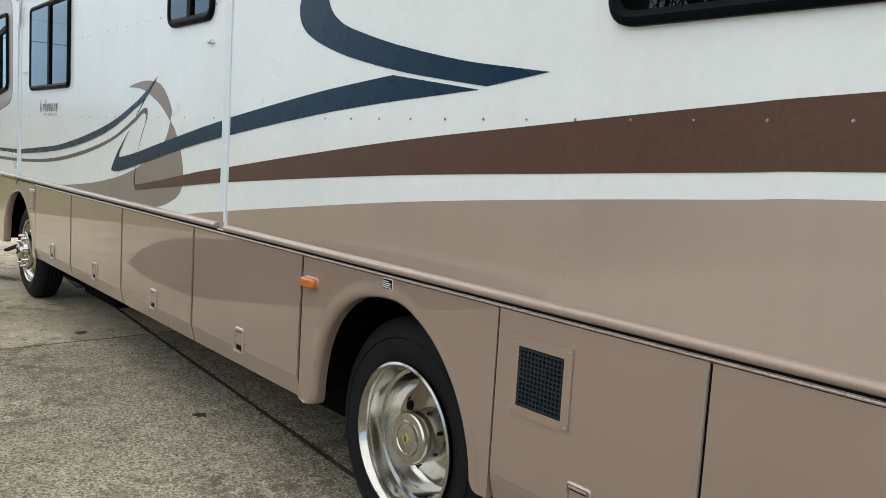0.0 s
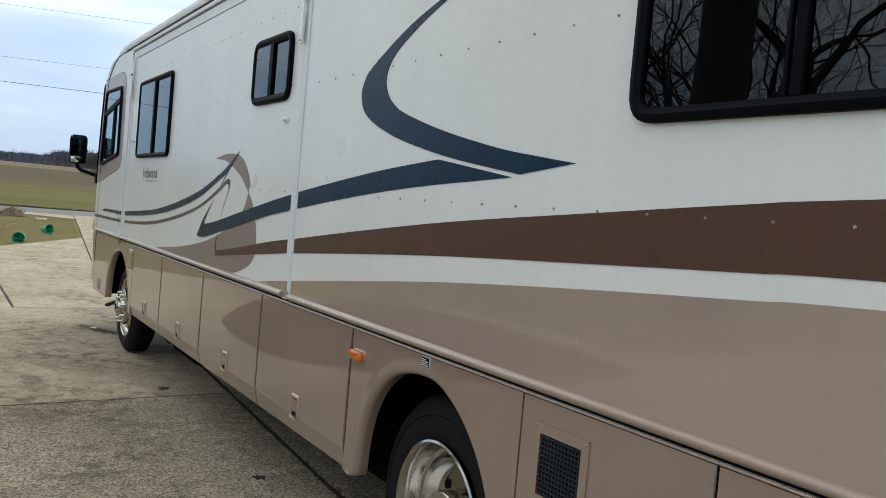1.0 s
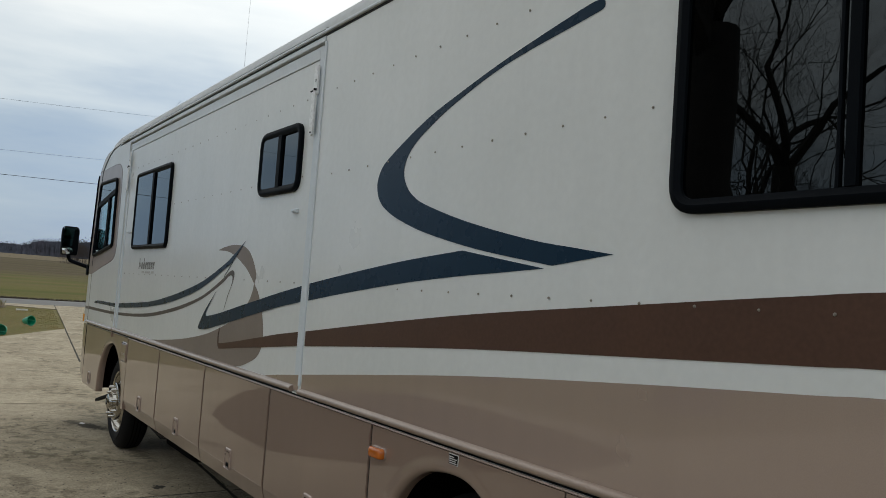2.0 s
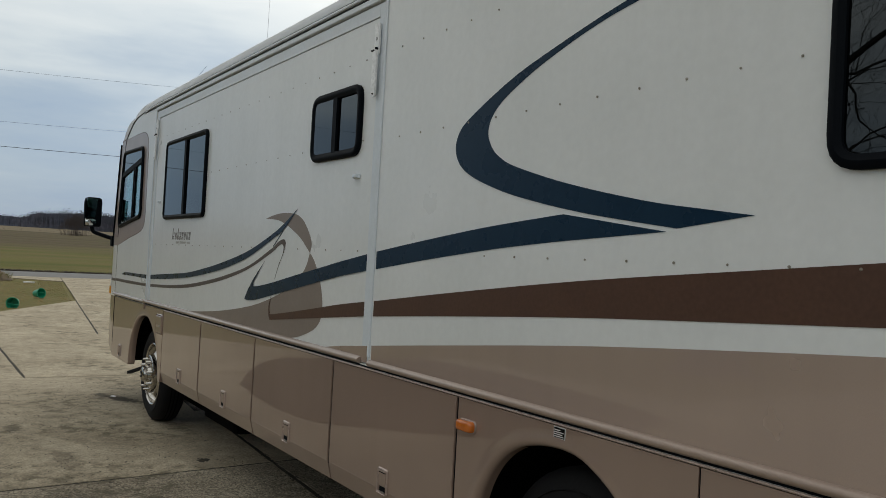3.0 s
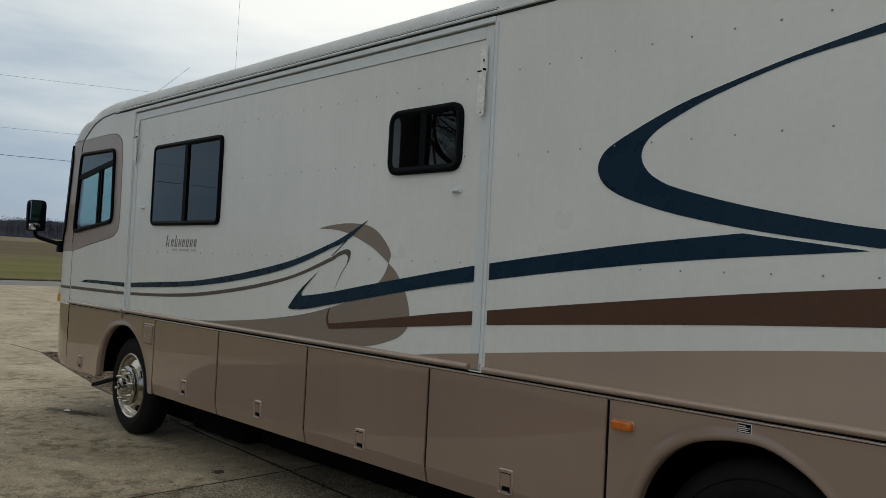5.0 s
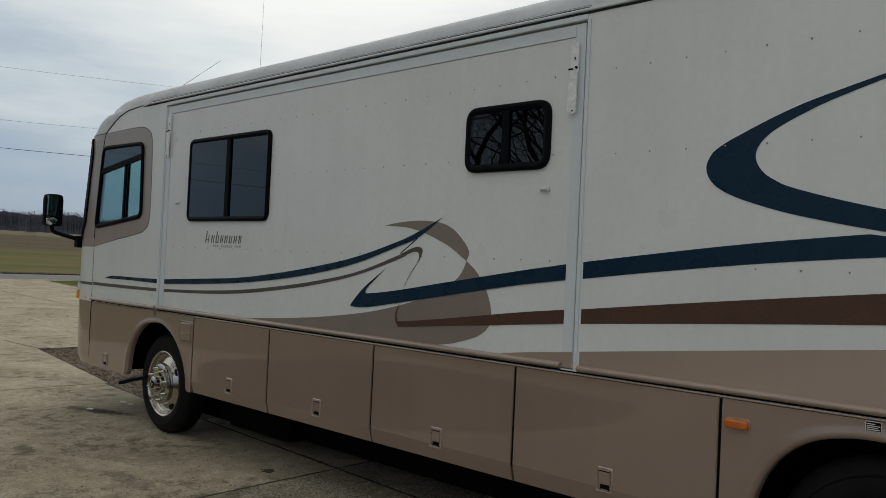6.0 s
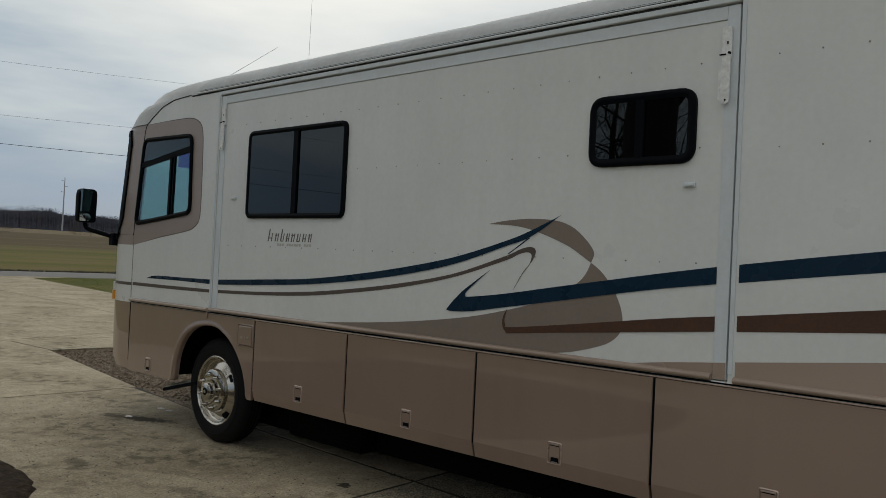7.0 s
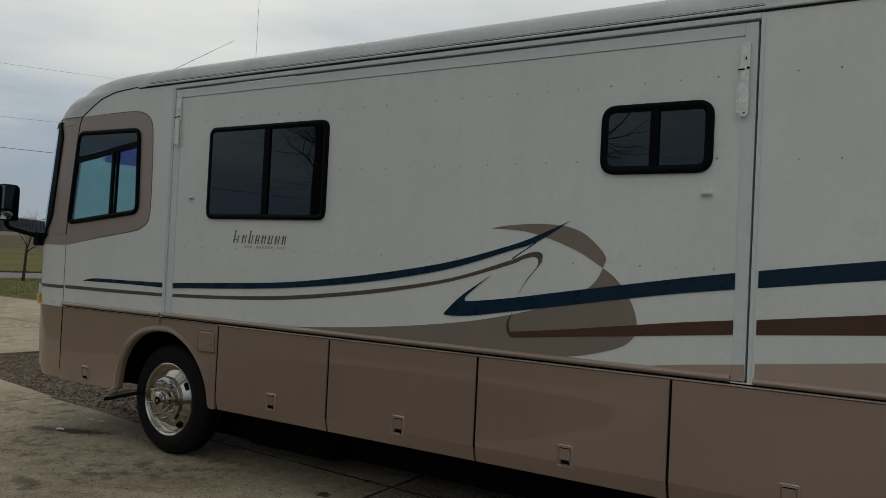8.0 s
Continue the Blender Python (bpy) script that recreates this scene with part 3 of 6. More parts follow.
band_mesh = cap_skin(1.577, 1.665)
part("front_cap_band", band_mesh, TAUPE, home, "taupe band under the windshield", smooth=True)
part("windshield_pillar", cap_skin(1.667, 2.598, 0.0, WS), TAUPE, home, "taupe windshield pillar", smooth=True)
part("windshield_pillar", cap_skin(1.667, 2.598, math.pi - WS, math.pi), TAUPE, home, "taupe windshield pillar", smooth=True)
part("front_cap_brow", cap_skin(2.60, 2.665), TAUPE, home, "taupe brow over the windshield", smooth=True)
part("front_cap_dome", cap_skin(2.667, 3.065), ROOF, home, "white domed cap over the cab", smooth=True)
part("cap_pinstripe", cap_skin(2.661, 2.669, off=0.003, thick=0.002), EDGE, home, "thin dark pinstripe", smooth=True)
ws = part("windshield", cap_skin(1.64, 2.405, WS - 0.05, math.pi - WS + 0.05, off=0.010, thick=0.006), CLEAR, home, "large curved windshield", smooth=True)
part("shade_band", cap_skin(2.407, 2.62, 1.36, math.pi - WS + 0.05, off=0.010, thick=0.006), SHADEBAND, ws, "blue shade band of the windshield", smooth=True)
part("upper_pane", cap_skin(2.407, 2.62, WS - 0.05, 1.355, off=0.010, thick=0.006), CLEAR, ws, smooth=True)
for z0, z1, a0, a1 in ((1.62, 1.66, WS + 0.04, math.pi - WS - 0.04), (2.60, 2.64, WS - 0.02, math.pi - WS + 0.02), (1.66, 2.63, gasket_edge, WS + 0.015),
                       (1.66, 2.63, math.pi - WS - 0.015, lambda z: math.pi - gasket_edge(z))):
    part("gasket", cap_skin(z0, z1, a0, a1, off=0.016, thick=0.020, steps=24), BLACK, ws, "black rubber gasket", smooth=True)
# dark seam that arcs from the cap's side edge up to the roof rail
seam = [cap_point(l, 0.0, 0.0) for l in CAP[3:17]]
part("cap_seam", tube(bmesh.new(), [(p.x, p.y - 0.001, p.z) for p in seam[4:]], 0.0048, 6), BLACK, home, "dark seam of the front cap")
part("cap_seam", tube(bmesh.new(), [(p.x, p.y - 0.001, p.z) for p in seam[:5]], 0.0030, 6), SCREW, home, "thin grey seam of the front cap")
part("cap_seam", tube(bmesh.new(), [(p.x, p.y - 0.001, p.z) for p in [cap_point(l, 0.0) for l in CAP[:4]]], 0.0032, 6), BLACK, home, "dark seam of the lower cap")
for side in (0.0, math.pi):
    a = 0.46 if side == 0.0 else math.pi - 0.46
    part("corner_lamp", cap_skin(1.055, 1.135, a - 0.12, a + 0.12, off=0.026, thick=0.03, steps=6), AMBERPALE, home, "amber corner lamp", smooth=True)
    part("headlamp_lens", cap_skin(1.137, 1.215, a - 0.10, a + 0.12, off=0.020, thick=0.03, steps=6), LENS, home, "clear headlamp lens", smooth=True)

# flat side wall over the belt, with its openings
SLIDE = (1.315, 5.634, 1.066, 2.812)
DRIVER = [(0.088, 2.540), (0.922, 2.530), (0.948, 1.848), (-0.012, 1.748)]
BIG = [(7.950, 2.50), (8.945, 2.50), (8.945, 1.830), (7.950, 1.830)]


def rect(x0, x1, z0, z1):
    return [(x0, z1), (x1, z1), (x1, z0), (x0, z0)]


edge = [(l[2], l[0]) for l in CAP[3:17]]
wall_outline = edge + [(REAR, 2.860), (REAR, BELT)]
part("driver_side_wall", plate(wall_outline, [rounded(inset(DRIVER, 0.02), 0.06), rect(*SLIDE), rounded(inset(BIG, 0.02), 0.06)], 0.0, 0.035), WHITE, home, "white fibreglass side wall")
PASSENGER = [(0.10, 2.50), (1.00, 2.50), (1.00, 1.80), (0.02, 1.80)]
part("passenger_side_wall", plate(wall_outline, [rounded(PASSENGER, 0.06)], WIDE, -0.035), WHITE, home, "white fibreglass side wall")
part("rear_wall", box(REAR - 0.04, REAR, 0.0, WIDE, 0.45, 2.9), WHITE, home, "white rear wall")

# roof: one curved shell from the cap to the rear
bm = bmesh.new()
rows = []
for l in CAP[16:]:
    rows.append([bm.verts.new((max(l[2], 0.80), l[3], l[0])), bm.verts.new((REAR, l[3], l[0]))])
for l in reversed(CAP[16:]):
    rows.append([bm.verts.new((max(l[2], 0.80), WIDE - l[3], l[0])), bm.verts.new((REAR, WIDE - l[3], l[0]))])
for a, b in zip(rows, rows[1:]):
    bm.faces.new((a[0], a[1], b[1], b[0]))
bm.faces.new([r[1] for r in rows])
part("roof", bm, ROOF, home, "dull white rounded roof", smooth=True)

# gutter and rails along the top of the side
# A dark strip stands in for the shade beneath the gutter.
part("gutter_shade", box(0.86, REAR, -0.003, 0.012, 2.8420, 2.8540, 0.002), SEALSHADE, home, "dark strip for the shade under the gutter")
part("gutter", box(0.95, REAR, -0.016, 0.02, 2.8545, 2.8695, 0.006), TRIMW, home, "white gutter")
part("gutter_lip", box(1.00, 5.645, -0.010, 0.03, 2.8700, 2.8735, 0.001), SEALSHADE, home, "dark gutter lip")
part("gutter_bead", box(1.00, 5.645, -0.013, 0.03, 2.8738, 2.8790, 0.002), TRIMW, home, "thin white bead over the gutter")
part("gutter_lip", box(1.00, 5.645, -0.008, 0.03, 2.8793, 2.8825, 0.001), SEALSHADE, home, "dark gutter lip")
part("side_rail", box(1.30, 5.635, -0.008, 0.0, 2.8135, 2.8415, 0.004), TRIMW, home, "white rail over the slide-out")

# belt moulding: a half-round tan bead with a bright hinge strip below
for x0, x1, yy in ((-0.02, 1.275, 0.0), (1.30, 5.555, 0.004), (5.664, REAR, 0.0)):
    bm = bmesh.new()
    prof = [(0.002 + yy - 0.025 * math.cos(a), 1.0765 + 0.0165 * math.sin(a)) for a in [radians(-90 + 18 * k) for k in range(11)]] + [(0.012, 1.0930), (0.012, 1.0600)]
    ends = [[bm.verts.new((x, p[0], p[1] + (0.003 if yy else 0.0))) for p in prof] for x in (x0, x1)]
    for k in range(len(prof)):
        j = (k + 1) % len(prof)
        bm.faces.new((ends[0][k], ends[0][j], ends[1][j], ends[1][k]))
    for e_ in ends:
        bm.faces.new(e_)
    part("belt_moulding", bm, BEAD, home, "rounded tan belt moulding", smooth=True)
part("slide_gap", box(1.30, 5.556, -0.0015, 0.03, 1.0530, 1.0630), BLACK, home, "dark gap under the slide-out")
part("belt_gap", box(-0.02, REAR, -0.001, 0.03, 1.0525, 1.0600), BLACK, home, "dark gap under the belt")
bm = bmesh.new()
x = 1.94
while x < REAR - 0.02:
    prof = [(-0.001, 1.0430), (-0.0045, 1.0438), (-0.006, 1.0470), (-0.0045, 1.0502), (-0.001, 1.0512)]
    ends = [[bm.verts.new((x + dx, p[0], p[1])) for p in prof] for dx in (0.0, 0.0172)]
    for k in range(4):
        bm.faces.new((ends[0][k], ends[0][k + 1], ends[1][k + 1], ends[1][k]))
    for e_ in ends:
        bm.faces.new(e_)
    x += 0.0180
part("hinge_barrel", bm, LATCH, home, "long tan piano hinge", kind="stuff")
part("piano_hinge", box(1.94, REAR, -0.002, 0.02, 1.0428, 1.0515), HINGE, home, "long tan hinge strip")
part("belt_foot", box(1.262, 1.285, -0.014, 0.0, 1.008, 1.058, 0.004), TAN, home, "small tan drain foot")

# the slide-out room
S_Y = 0.010
slide = part("slide_out", plate(rect(SLIDE[0] + 0.075, SLIDE[1] - 0.074, SLIDE[2] + 0.004, SLIDE[3] - 0.075),
                                [rounded(rect(1.765, 2.885, 1.845, 2.455), 0.06), rounded(rect(4.865, 5.40, 2.105, 2.41), 0.05)], S_Y, 0.04), WHITE, home, "white slide-out room drawn in flush")
for x0, x1, z0, z1, lab in ((SLIDE[0] + 0.007, SLIDE[0] + 0.074, SLIDE[2] + 0.005, SLIDE[3] - 0.010, ""), (SLIDE[1] - 0.073, SLIDE[1] - 0.012, SLIDE[2] + 0.005, SLIDE[3] - 0.010, ""),
                            (SLIDE[0] + 0.075, SLIDE[1] - 0.074, SLIDE[3] - 0.073, SLIDE[3] - 0.010, "")):
    part("slide_trim", box(x0, x1, 0.004, 0.05, z0, z1, 0.002), TRIMW, slide, "white aluminium flange")
part("slide_seal", plate(rect(SLIDE[0] - 0.002, SLIDE[1] + 0.002, SLIDE[2], SLIDE[3] + 0.002), [], 0.055, 0.02), BLACK, slide, "black rubber seal")
part("wall_flange", box(5.635, 5.656, -0.008, 0.0, BELT + 0.05, 2.812, 0.003), TRIMW, home, "white joint strip")
part("wall_flange", box(1.288, 1.306, -0.006, 0.0, BELT + 0.05, 2.812, 0.003), TRIMW, home, "white joint strip")


def lock(x, z0, z1, zs):
    """A white travel-lock bracket: two plates with a dark pivot between."""
    b_ = part("travel_lock", plate(rounded(rect(x - 0.022, x + 0.024, zs - 0.02, z1), 0.008, 3), [], -0.013, 0.010), LOCKW, slide, "white travel lock bracket")
    part("lock_plate", plate(rounded([(x - 0.016, zs + 0.004), (x + 0.024, zs + 0.004), (x + 0.024, z0), (x - 0.020, z0)], 0.019, 6), [], -0.022, 0.009), LOCKW, b_)
    part("lock_back", plate(rounded(rect(x - 0.036, x - 0.012, z0 + 0.02, zs - 0.06), 0.006, 3), [], -0.010, 0.008), LOCKW, b_)
    part("pivot", lathe([(0.0, -0.027), (0.005, -0.026), (0.0065, -0.018), (0.0065, -0.012)], 10), BLACK, b_, loc=(x + 0.017, 0, zs + 0.006))
    part("pin", box(x - 0.028, x + 0.002, -0.026, -0.020, zs - 0.004, zs + 0.003, 0.002), BLACK, b_)
    part("bolt", lathe([(0.0, -0.027), (0.004, -0.026), (0.0055, -0.018), (0.0055, -0.012)], 10), STICKER, b_, loc=(x + 0.006, 0, z0 + 0.016))
    part("slot", box(x + 0.002, x + 0.009, -0.015, -0.012, z1 - 0.084, z1 - 0.070, 0.001), STICKER, b_)


lock(5.568, 2.342, 2.702, 2.570)
lock(1.372, 2.36, 2.722, 2.583)
for x in (5.405, 1.558):
    c = part("clip", box(x - 0.030, x + 0.030, -0.006, S_Y, 1.962, 1.984, 0.004), TRIMW, slide, "small white clip")
    part("clip_lever", box(x - 0.014, x + 0.026, -0.018, -0.006, 1.966, 1.980, 0.004), TRIMW, c)


def window(name, corners, bars, glass_mat, width=0.036, radius=0.07, face=0.0, split=None, label=""):
    """A black-framed window: frame, panes and bars; the panes sit back in the frame."""
    outer = rounded(corners, radius, 6)
    w = part(name, ring(outer, width, face - 0.022, face + 0.02), BLACK, home, label, smooth=True)
    inner = inset(outer, width - 0.004)
    if split is None:
        part("pane", plate(inner, [], face - 0.006, 0.004), glass_mat, w, "dark tinted pane")
    else:
        # the fixed pane lies nearly flush, the sliding one sits deeper
        ahead = [p if p[0] <= split else (split, p[1]) for p in inner]
        behind = [p if p[0] >= split else (split, p[1]) for p in inner]
        for loop, yy in ((ahead, face - 0.016), (behind, face - 0.005)):
            clean = [p for i, p in enumerate(loop) if (Vector(p) - Vector(loop[i - 1])).length > 1e-5 and not (p[0] == split and loop[i - 1][0] == split and loop[(i + 1) % len(loop)][0] == split)]
            part("pane", plate(clean, [], yy, 0.004), glass_mat, w, "dark tinted pane")
    for quad in bars:
        part("bar", plate(quad, [], face - 0.018, 0.02), BLACK, w, "black sash bar")
    return w


def bar(p, q, w):
    p, q = Vector(p), Vector(q)
    d = (q - p).normalized()
    s = Vector((-d.y, d.x)) * w / 2
    return [tuple(p + s), tuple(q + s), tuple(q - s), tuple(p - s)]


W1 = rect(1.740, 2.900, 1.815, 2.485)
W2 = rect(4.836, 5.428, 2.076, 2.440)
window("side_window", W1, [bar((2.335, 1.85), (2.335, 2.45), 0.050)], PRIVACY, 0.036, 0.065, S_Y, split=2.335, label="black-framed sliding window with dark glass")
window("small_window", W2, [bar((5.128, 2.11), (5.128, 2.41), 0.046)], PRIVACY, 0.042, 0.085, S_Y, split=5.128, label="small black-framed sliding window")
bw = window("large_window", BIG, [bar((8.450, 1.87), (8.450, 2.47), 0.026)], PRIVACY, 0.038, 0.09, 0.0, label="large black-framed window with dark glass")
part("sash_stile", box(8.412, 8.422, -0.014, 0.0, 1.868, 2.46, 0.003), BLACK, bw)
dw = window("driver_window", DRIVER, [bar((0.065, 2.291), (0.90, 2.400), 0.046), bar((0.585, 1.81), (0.595, 2.35), 0.030), bar((0.640, 1.818), (0.650, 2.36), 0.016)], CLEAR, 0.036, 0.085, 0.0, label="black-framed driver's window with a slanted bar")
part("upper_pane", plate(inset([(0.085, 2.51), (0.905, 2.505), (0.91, 2.42), (0.06, 2.31)], 0.01), [], -0.011, 0.003), DEEP, dw, "dark upper pane")
pw = part("passenger_window", ring(rounded(PASSENGER, 0.07), -0.034 + 0.07, WIDE + 0.02, WIDE - 0.02), BLACK, home, "black-framed passenger window")
part("pane", plate(inset(rounded(PASSENGER, 0.07), 0.03), [], WIDE - 0.002, 0.003), CLEAR, pw)

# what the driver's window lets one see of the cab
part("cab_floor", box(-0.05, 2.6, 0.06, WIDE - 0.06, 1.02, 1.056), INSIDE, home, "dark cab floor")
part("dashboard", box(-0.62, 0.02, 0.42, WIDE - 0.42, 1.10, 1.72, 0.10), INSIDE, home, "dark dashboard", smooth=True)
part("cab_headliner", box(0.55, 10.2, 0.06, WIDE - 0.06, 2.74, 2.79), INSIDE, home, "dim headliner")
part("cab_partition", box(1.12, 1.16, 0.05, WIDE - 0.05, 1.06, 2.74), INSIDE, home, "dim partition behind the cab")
# Added dim sheets close behind the glass stand in for the dark interior.
part("interior_backing", box(1.40, 5.52, 0.10, 0.12, 1.12, 2.70), INSIDE, home, "dim sheet for the dark room behind the slide-out windows")
part("interior_backing", box(7.6, 9.4, 0.10, 0.12, 1.12, 2.70), INSIDE, home, "dim sheet for the dark room behind the large window")
wheel_rim = tube(bmesh.new(), [(-0.24 + 0.10 * math.sin(k * math.pi / 12), 0.62 + 0.21 * math.cos(k * math.pi / 12), 1.66 + 0.19 * math.sin(k * math.pi / 12)) for k in range(25)], 0.014, 8)
part("steering_wheel", wheel_rim, BLACK, home, "black steering wheel", smooth=True)
bm = bmesh.new()
for k in range(10):
    x = 0.93 + 0.018 * k
    tube(bm, [(x, 0.10 + 0.016 * (k % 2), 1.78), (x, 0.10 + 0.016 * (k % 2), 2.62)], 0.013, 6)
part("curtain", bm, CURTAIN, home, "pale gathered curtain", smooth=True)

# ---- painted graphics, thin vinyl on the wall and on the slide-out ----
YW, YS = -0.002, S_Y - 0.002
tan_outer = [(4.174, 1.782), (4.292, 1.800), (4.472, 1.812), (4.645, 1.801), (4.747, 1.769), (4.815, 1.722), (4.869, 1.669), (4.890, 1.628), (4.873, 1.583)]
tan_inner = [(4.174, 1.782), (4.367, 1.772), (4.511, 1.743), (4.651, 1.697), (4.753, 1.654), (4.873, 1.583)]
part("taupe_crescent", band(tan_outer, tan_inner, YS), TANSTRIPE, slide, "taupe crescent graphic")
up = [(2.30, 1.0825), (2.56, 1.092), (2.82, 1.105), (3.30, 1.144), (3.74, 1.193), (4.134, 1.254), (4.513, 1.345), (4.68, 1.41), (4.794, 1.473), (4.845, 1.525), (4.873, 1.583),
      (4.936, 1.541), (5.001, 1.470), (5.051, 1.385), (5.074, 1.299), (5.058, 1.231), (4.999, 1.181), (4.907, 1.146), (4.779, 1.112), (4.68, 1.096)]
part("taupe_swell", plate(spline(up[:11], 4)[:-1] + spline(up[10:], 4) + [(4.6, 1.0805), (3.5, 1.0805)], y=YS, depth=0.0015), TANSTRIPE, slide, "taupe wave graphic")
top = [(1.397, 1.325), (1.978, 1.355), (2.541, 1.388), (3.046, 1.443), (3.504, 1.508), (3.919, 1.583), (4.298, 1.684), (4.475, 1.745), (4.674, 1.830)]
bot = [(1.397, 1.286), (1.981, 1.314), (2.543, 1.349), (3.049, 1.399), (3.506, 1.462), (3.922, 1.543), (4.300, 1.655), (4.477, 1.712), (4.674, 1.830)]
part("navy_line", band(top, bot, YS - 0.003), NAVY, slide, "navy pinstripe")
part("navy_line", band([(0.243, 1.283), (0.414, 1.312), (0.864, 1.316), (1.283, 1.321)], [(0.243, 1.283), (0.60, 1.286), (0.867, 1.287), (1.283, 1.284)], YW), NAVY, home, "navy pinstripe")
top = [(1.397, 1.243), (1.985, 1.262), (2.547, 1.296), (3.052, 1.348), (3.509, 1.410), (3.925, 1.486), (4.303, 1.600), (4.400, 1.638), (4.462, 1.655), (4.502, 1.652), (4.516, 1.628), (4.495, 1.580), (4.434, 1.507), (4.371, 1.412)]
bot = [(1.397, 1.218), (1.987, 1.237), (2.549, 1.269), (3.054, 1.322), (3.511, 1.385), (3.926, 1.466), (4.304, 1.575), (4.393, 1.611), (4.452, 1.626), (4.482, 1.620), (4.490, 1.598), (4.475, 1.560), (4.426, 1.503), (4.371, 1.412)]
part("brown_line", band(top, bot, YS), DUSKY, slide, "taupe pinstripe")
part("brown_line", band([(0.0, 1.236), (0.650, 1.237), (1.283, 1.241)], [(0.0, 1.208), (0.653, 1.209), (1.283, 1.215)], YW), DUSKY, home, "taupe pinstripe")
top = [(4.203, 1.519), (4.10, 1.443), (4.030, 1.384), (4.023, 1.366), (4.051, 1.356), (4.314, 1.389), (4.663, 1.447), (4.985, 1.499), (5.282, 1.547), (5.558, 1.588)]
bot = [(4.203, 1.519), (4.09, 1.447), (3.991, 1.379), (3.892, 1.287), (3.896, 1.264), (4.056, 1.271), (4.318, 1.313), (4.667, 1.371), (4.988, 1.425), (5.285, 1.472), (5.558, 1.508)]
part("navy_hook", band(top, bot, YS - 0.003), NAVY, slide, "navy hook graphic")
top = [(4.340, 1.308), (4.322, 1.250), (4.330, 1.216), (4.360, 1.205), (4.673, 1.243), (4.994, 1.287), (5.291, 1.328), (5.558, 1.359)]
bot = [(4.340, 1.308), (4.311, 1.258), (4.310, 1.209), (4.334, 1.178), (4.370, 1.172), (4.675, 1.203), (4.997, 1.234), (5.294, 1.263), (5.558, 1.289)]
part("brown_hook", band(top, bot, YS - 0.0025), BROWN, slide, "brown hook graphic")
part("thin_line", plate(bar((4.325, 1.613), (4.470, 1.707), 0.006), [], YS, 0.0015), NAVY, slide)
part("taupe_edge", band([(5.05, 1.0825), (5.30, 1.118), (5.558, 1.146)], [(5.05, 1.080), (5.30, 1.080), (5.558, 1.080)], YS), WALLTAN, slide, "tan paint edge")
part("tan_flange_paint", plate([(5.562, 1.073), (5.562, 1.147), (5.620, 1.153), (5.620, 1.073)], [], 0.002, 0.0015), WALLTAN, slide, "tan paint on the flange")
# on the fixed wall behind the slide-out
outer = [(8.60, 2.62), (7.90, 2.545), (7.543, 2.483), (7.168, 2.405), (6.852, 2.323), (6.671, 2.268), (6.476, 2.187), (6.349, 2.122), (6.306, 2.070), (6.301, 2.022), (6.330, 1.970), (6.394, 1.926), (6.507, 1.881), (6.714, 1.823), (7.066, 1.755), (7.484, 1.698)]
inner = [(8.60, 2.60), (7.90, 2.505), (7.556, 2.447), (7.169, 2.386), (6.854, 2.296), (6.676, 2.224), (6.582, 2.172), (6.533, 2.121), (6.521, 2.070), (6.548, 2.018), (6.601, 1.976), (6.704, 1.932), (6.994, 1.855), (7.351, 1.784), (7.597, 1.750), (7.747, 1.731)]
# the arc ends in a round tip before the large window
clip_o = [(7.652, 2.474), (7.648, 2.486), (7.625, 2.493)] + [p for p in outer if p[0] < 7.6 or p[1] < 2.0]
clip_i = [(7.652, 2.474), (7.649, 2.465), (7.628, 2.458)] + [p for p in inner if p[0] < 7.6 or p[1] < 2.0]
part("navy_arc", band(clip_o, clip_i, YW), NAVY, home, "broad navy arc graphic")
top = [(5.668, 1.602), (6.062, 1.653), (6.525, 1.708), (6.902, 1.743), (6.987, 1.750)]
bot = [(5.668, 1.519), (6.072, 1.569), (6.534, 1.620), (6.910, 1.653), (7.222, 1.674), (7.447, 1.689)]
part("navy_wedge", plate(spline(top) + spline(bot)[::-1], [], YW, 0.0015), NAVY, home, "navy wedge graphic")
top = [(5.668, 1.369), (6.33, 1.447), (7.08, 1.528), (7.82, 1.592), (8.34, 1.635), (8.67, 1.657), (REAR, 1.75)]
bot = [(5.668, 1.297), (6.34, 1.352), (7.09, 1.408), (7.84, 1.453), (8.36, 1.483), (8.69, 1.500), (REAR, 1.56)]
part("brown_sweep", band(top, bot, YW), BROWN, home, "broad brown stripe")
top = [(5.668, 1.160), (6.356, 1.237), (7.101, 1.317), (7.83, 1.381), (8.366, 1.422), (8.694, 1.445), (REAR, 1.53)]
part("tan_lower_paint", band(top, [(5.668, 1.079), (8.0, 1.079), (REAR, 1.079)], YW), WALLTAN, home, "tan paint over the belt")
# taupe panel round the driver's window
edge_t = [(l[2] + 0.006, l[0]) for l in CAP[6:13]]
panel = edge_t + spline([(0.60, 2.665), (0.85, 2.660), (0.985, 2.622), (1.055, 2.535), (1.075, 2.30), (1.083, 1.95), (1.068, 1.805), (1.0, 1.745), (0.88, 1.712), (0.45, 1.655)], 4)
part("surround_edge", plate(edge_t + spline([(0.60, 2.672), (0.855, 2.667), (0.992, 2.628), (1.062, 2.538), (1.082, 2.30), (1.090, 1.95), (1.074, 1.801), (1.003, 1.739), (0.88, 1.705), (0.45, 1.648)], 4), [rounded(inset(DRIVER, 0.008), 0.055)], YW + 0.0012, 0.0005), EDGE, home, "thin dark edge round the surround")
part("window_surround", plate(panel, [rounded(inset(DRIVER, 0.008), 0.055)], YW, 0.0015), TAUPE, home, "taupe painted window surround")

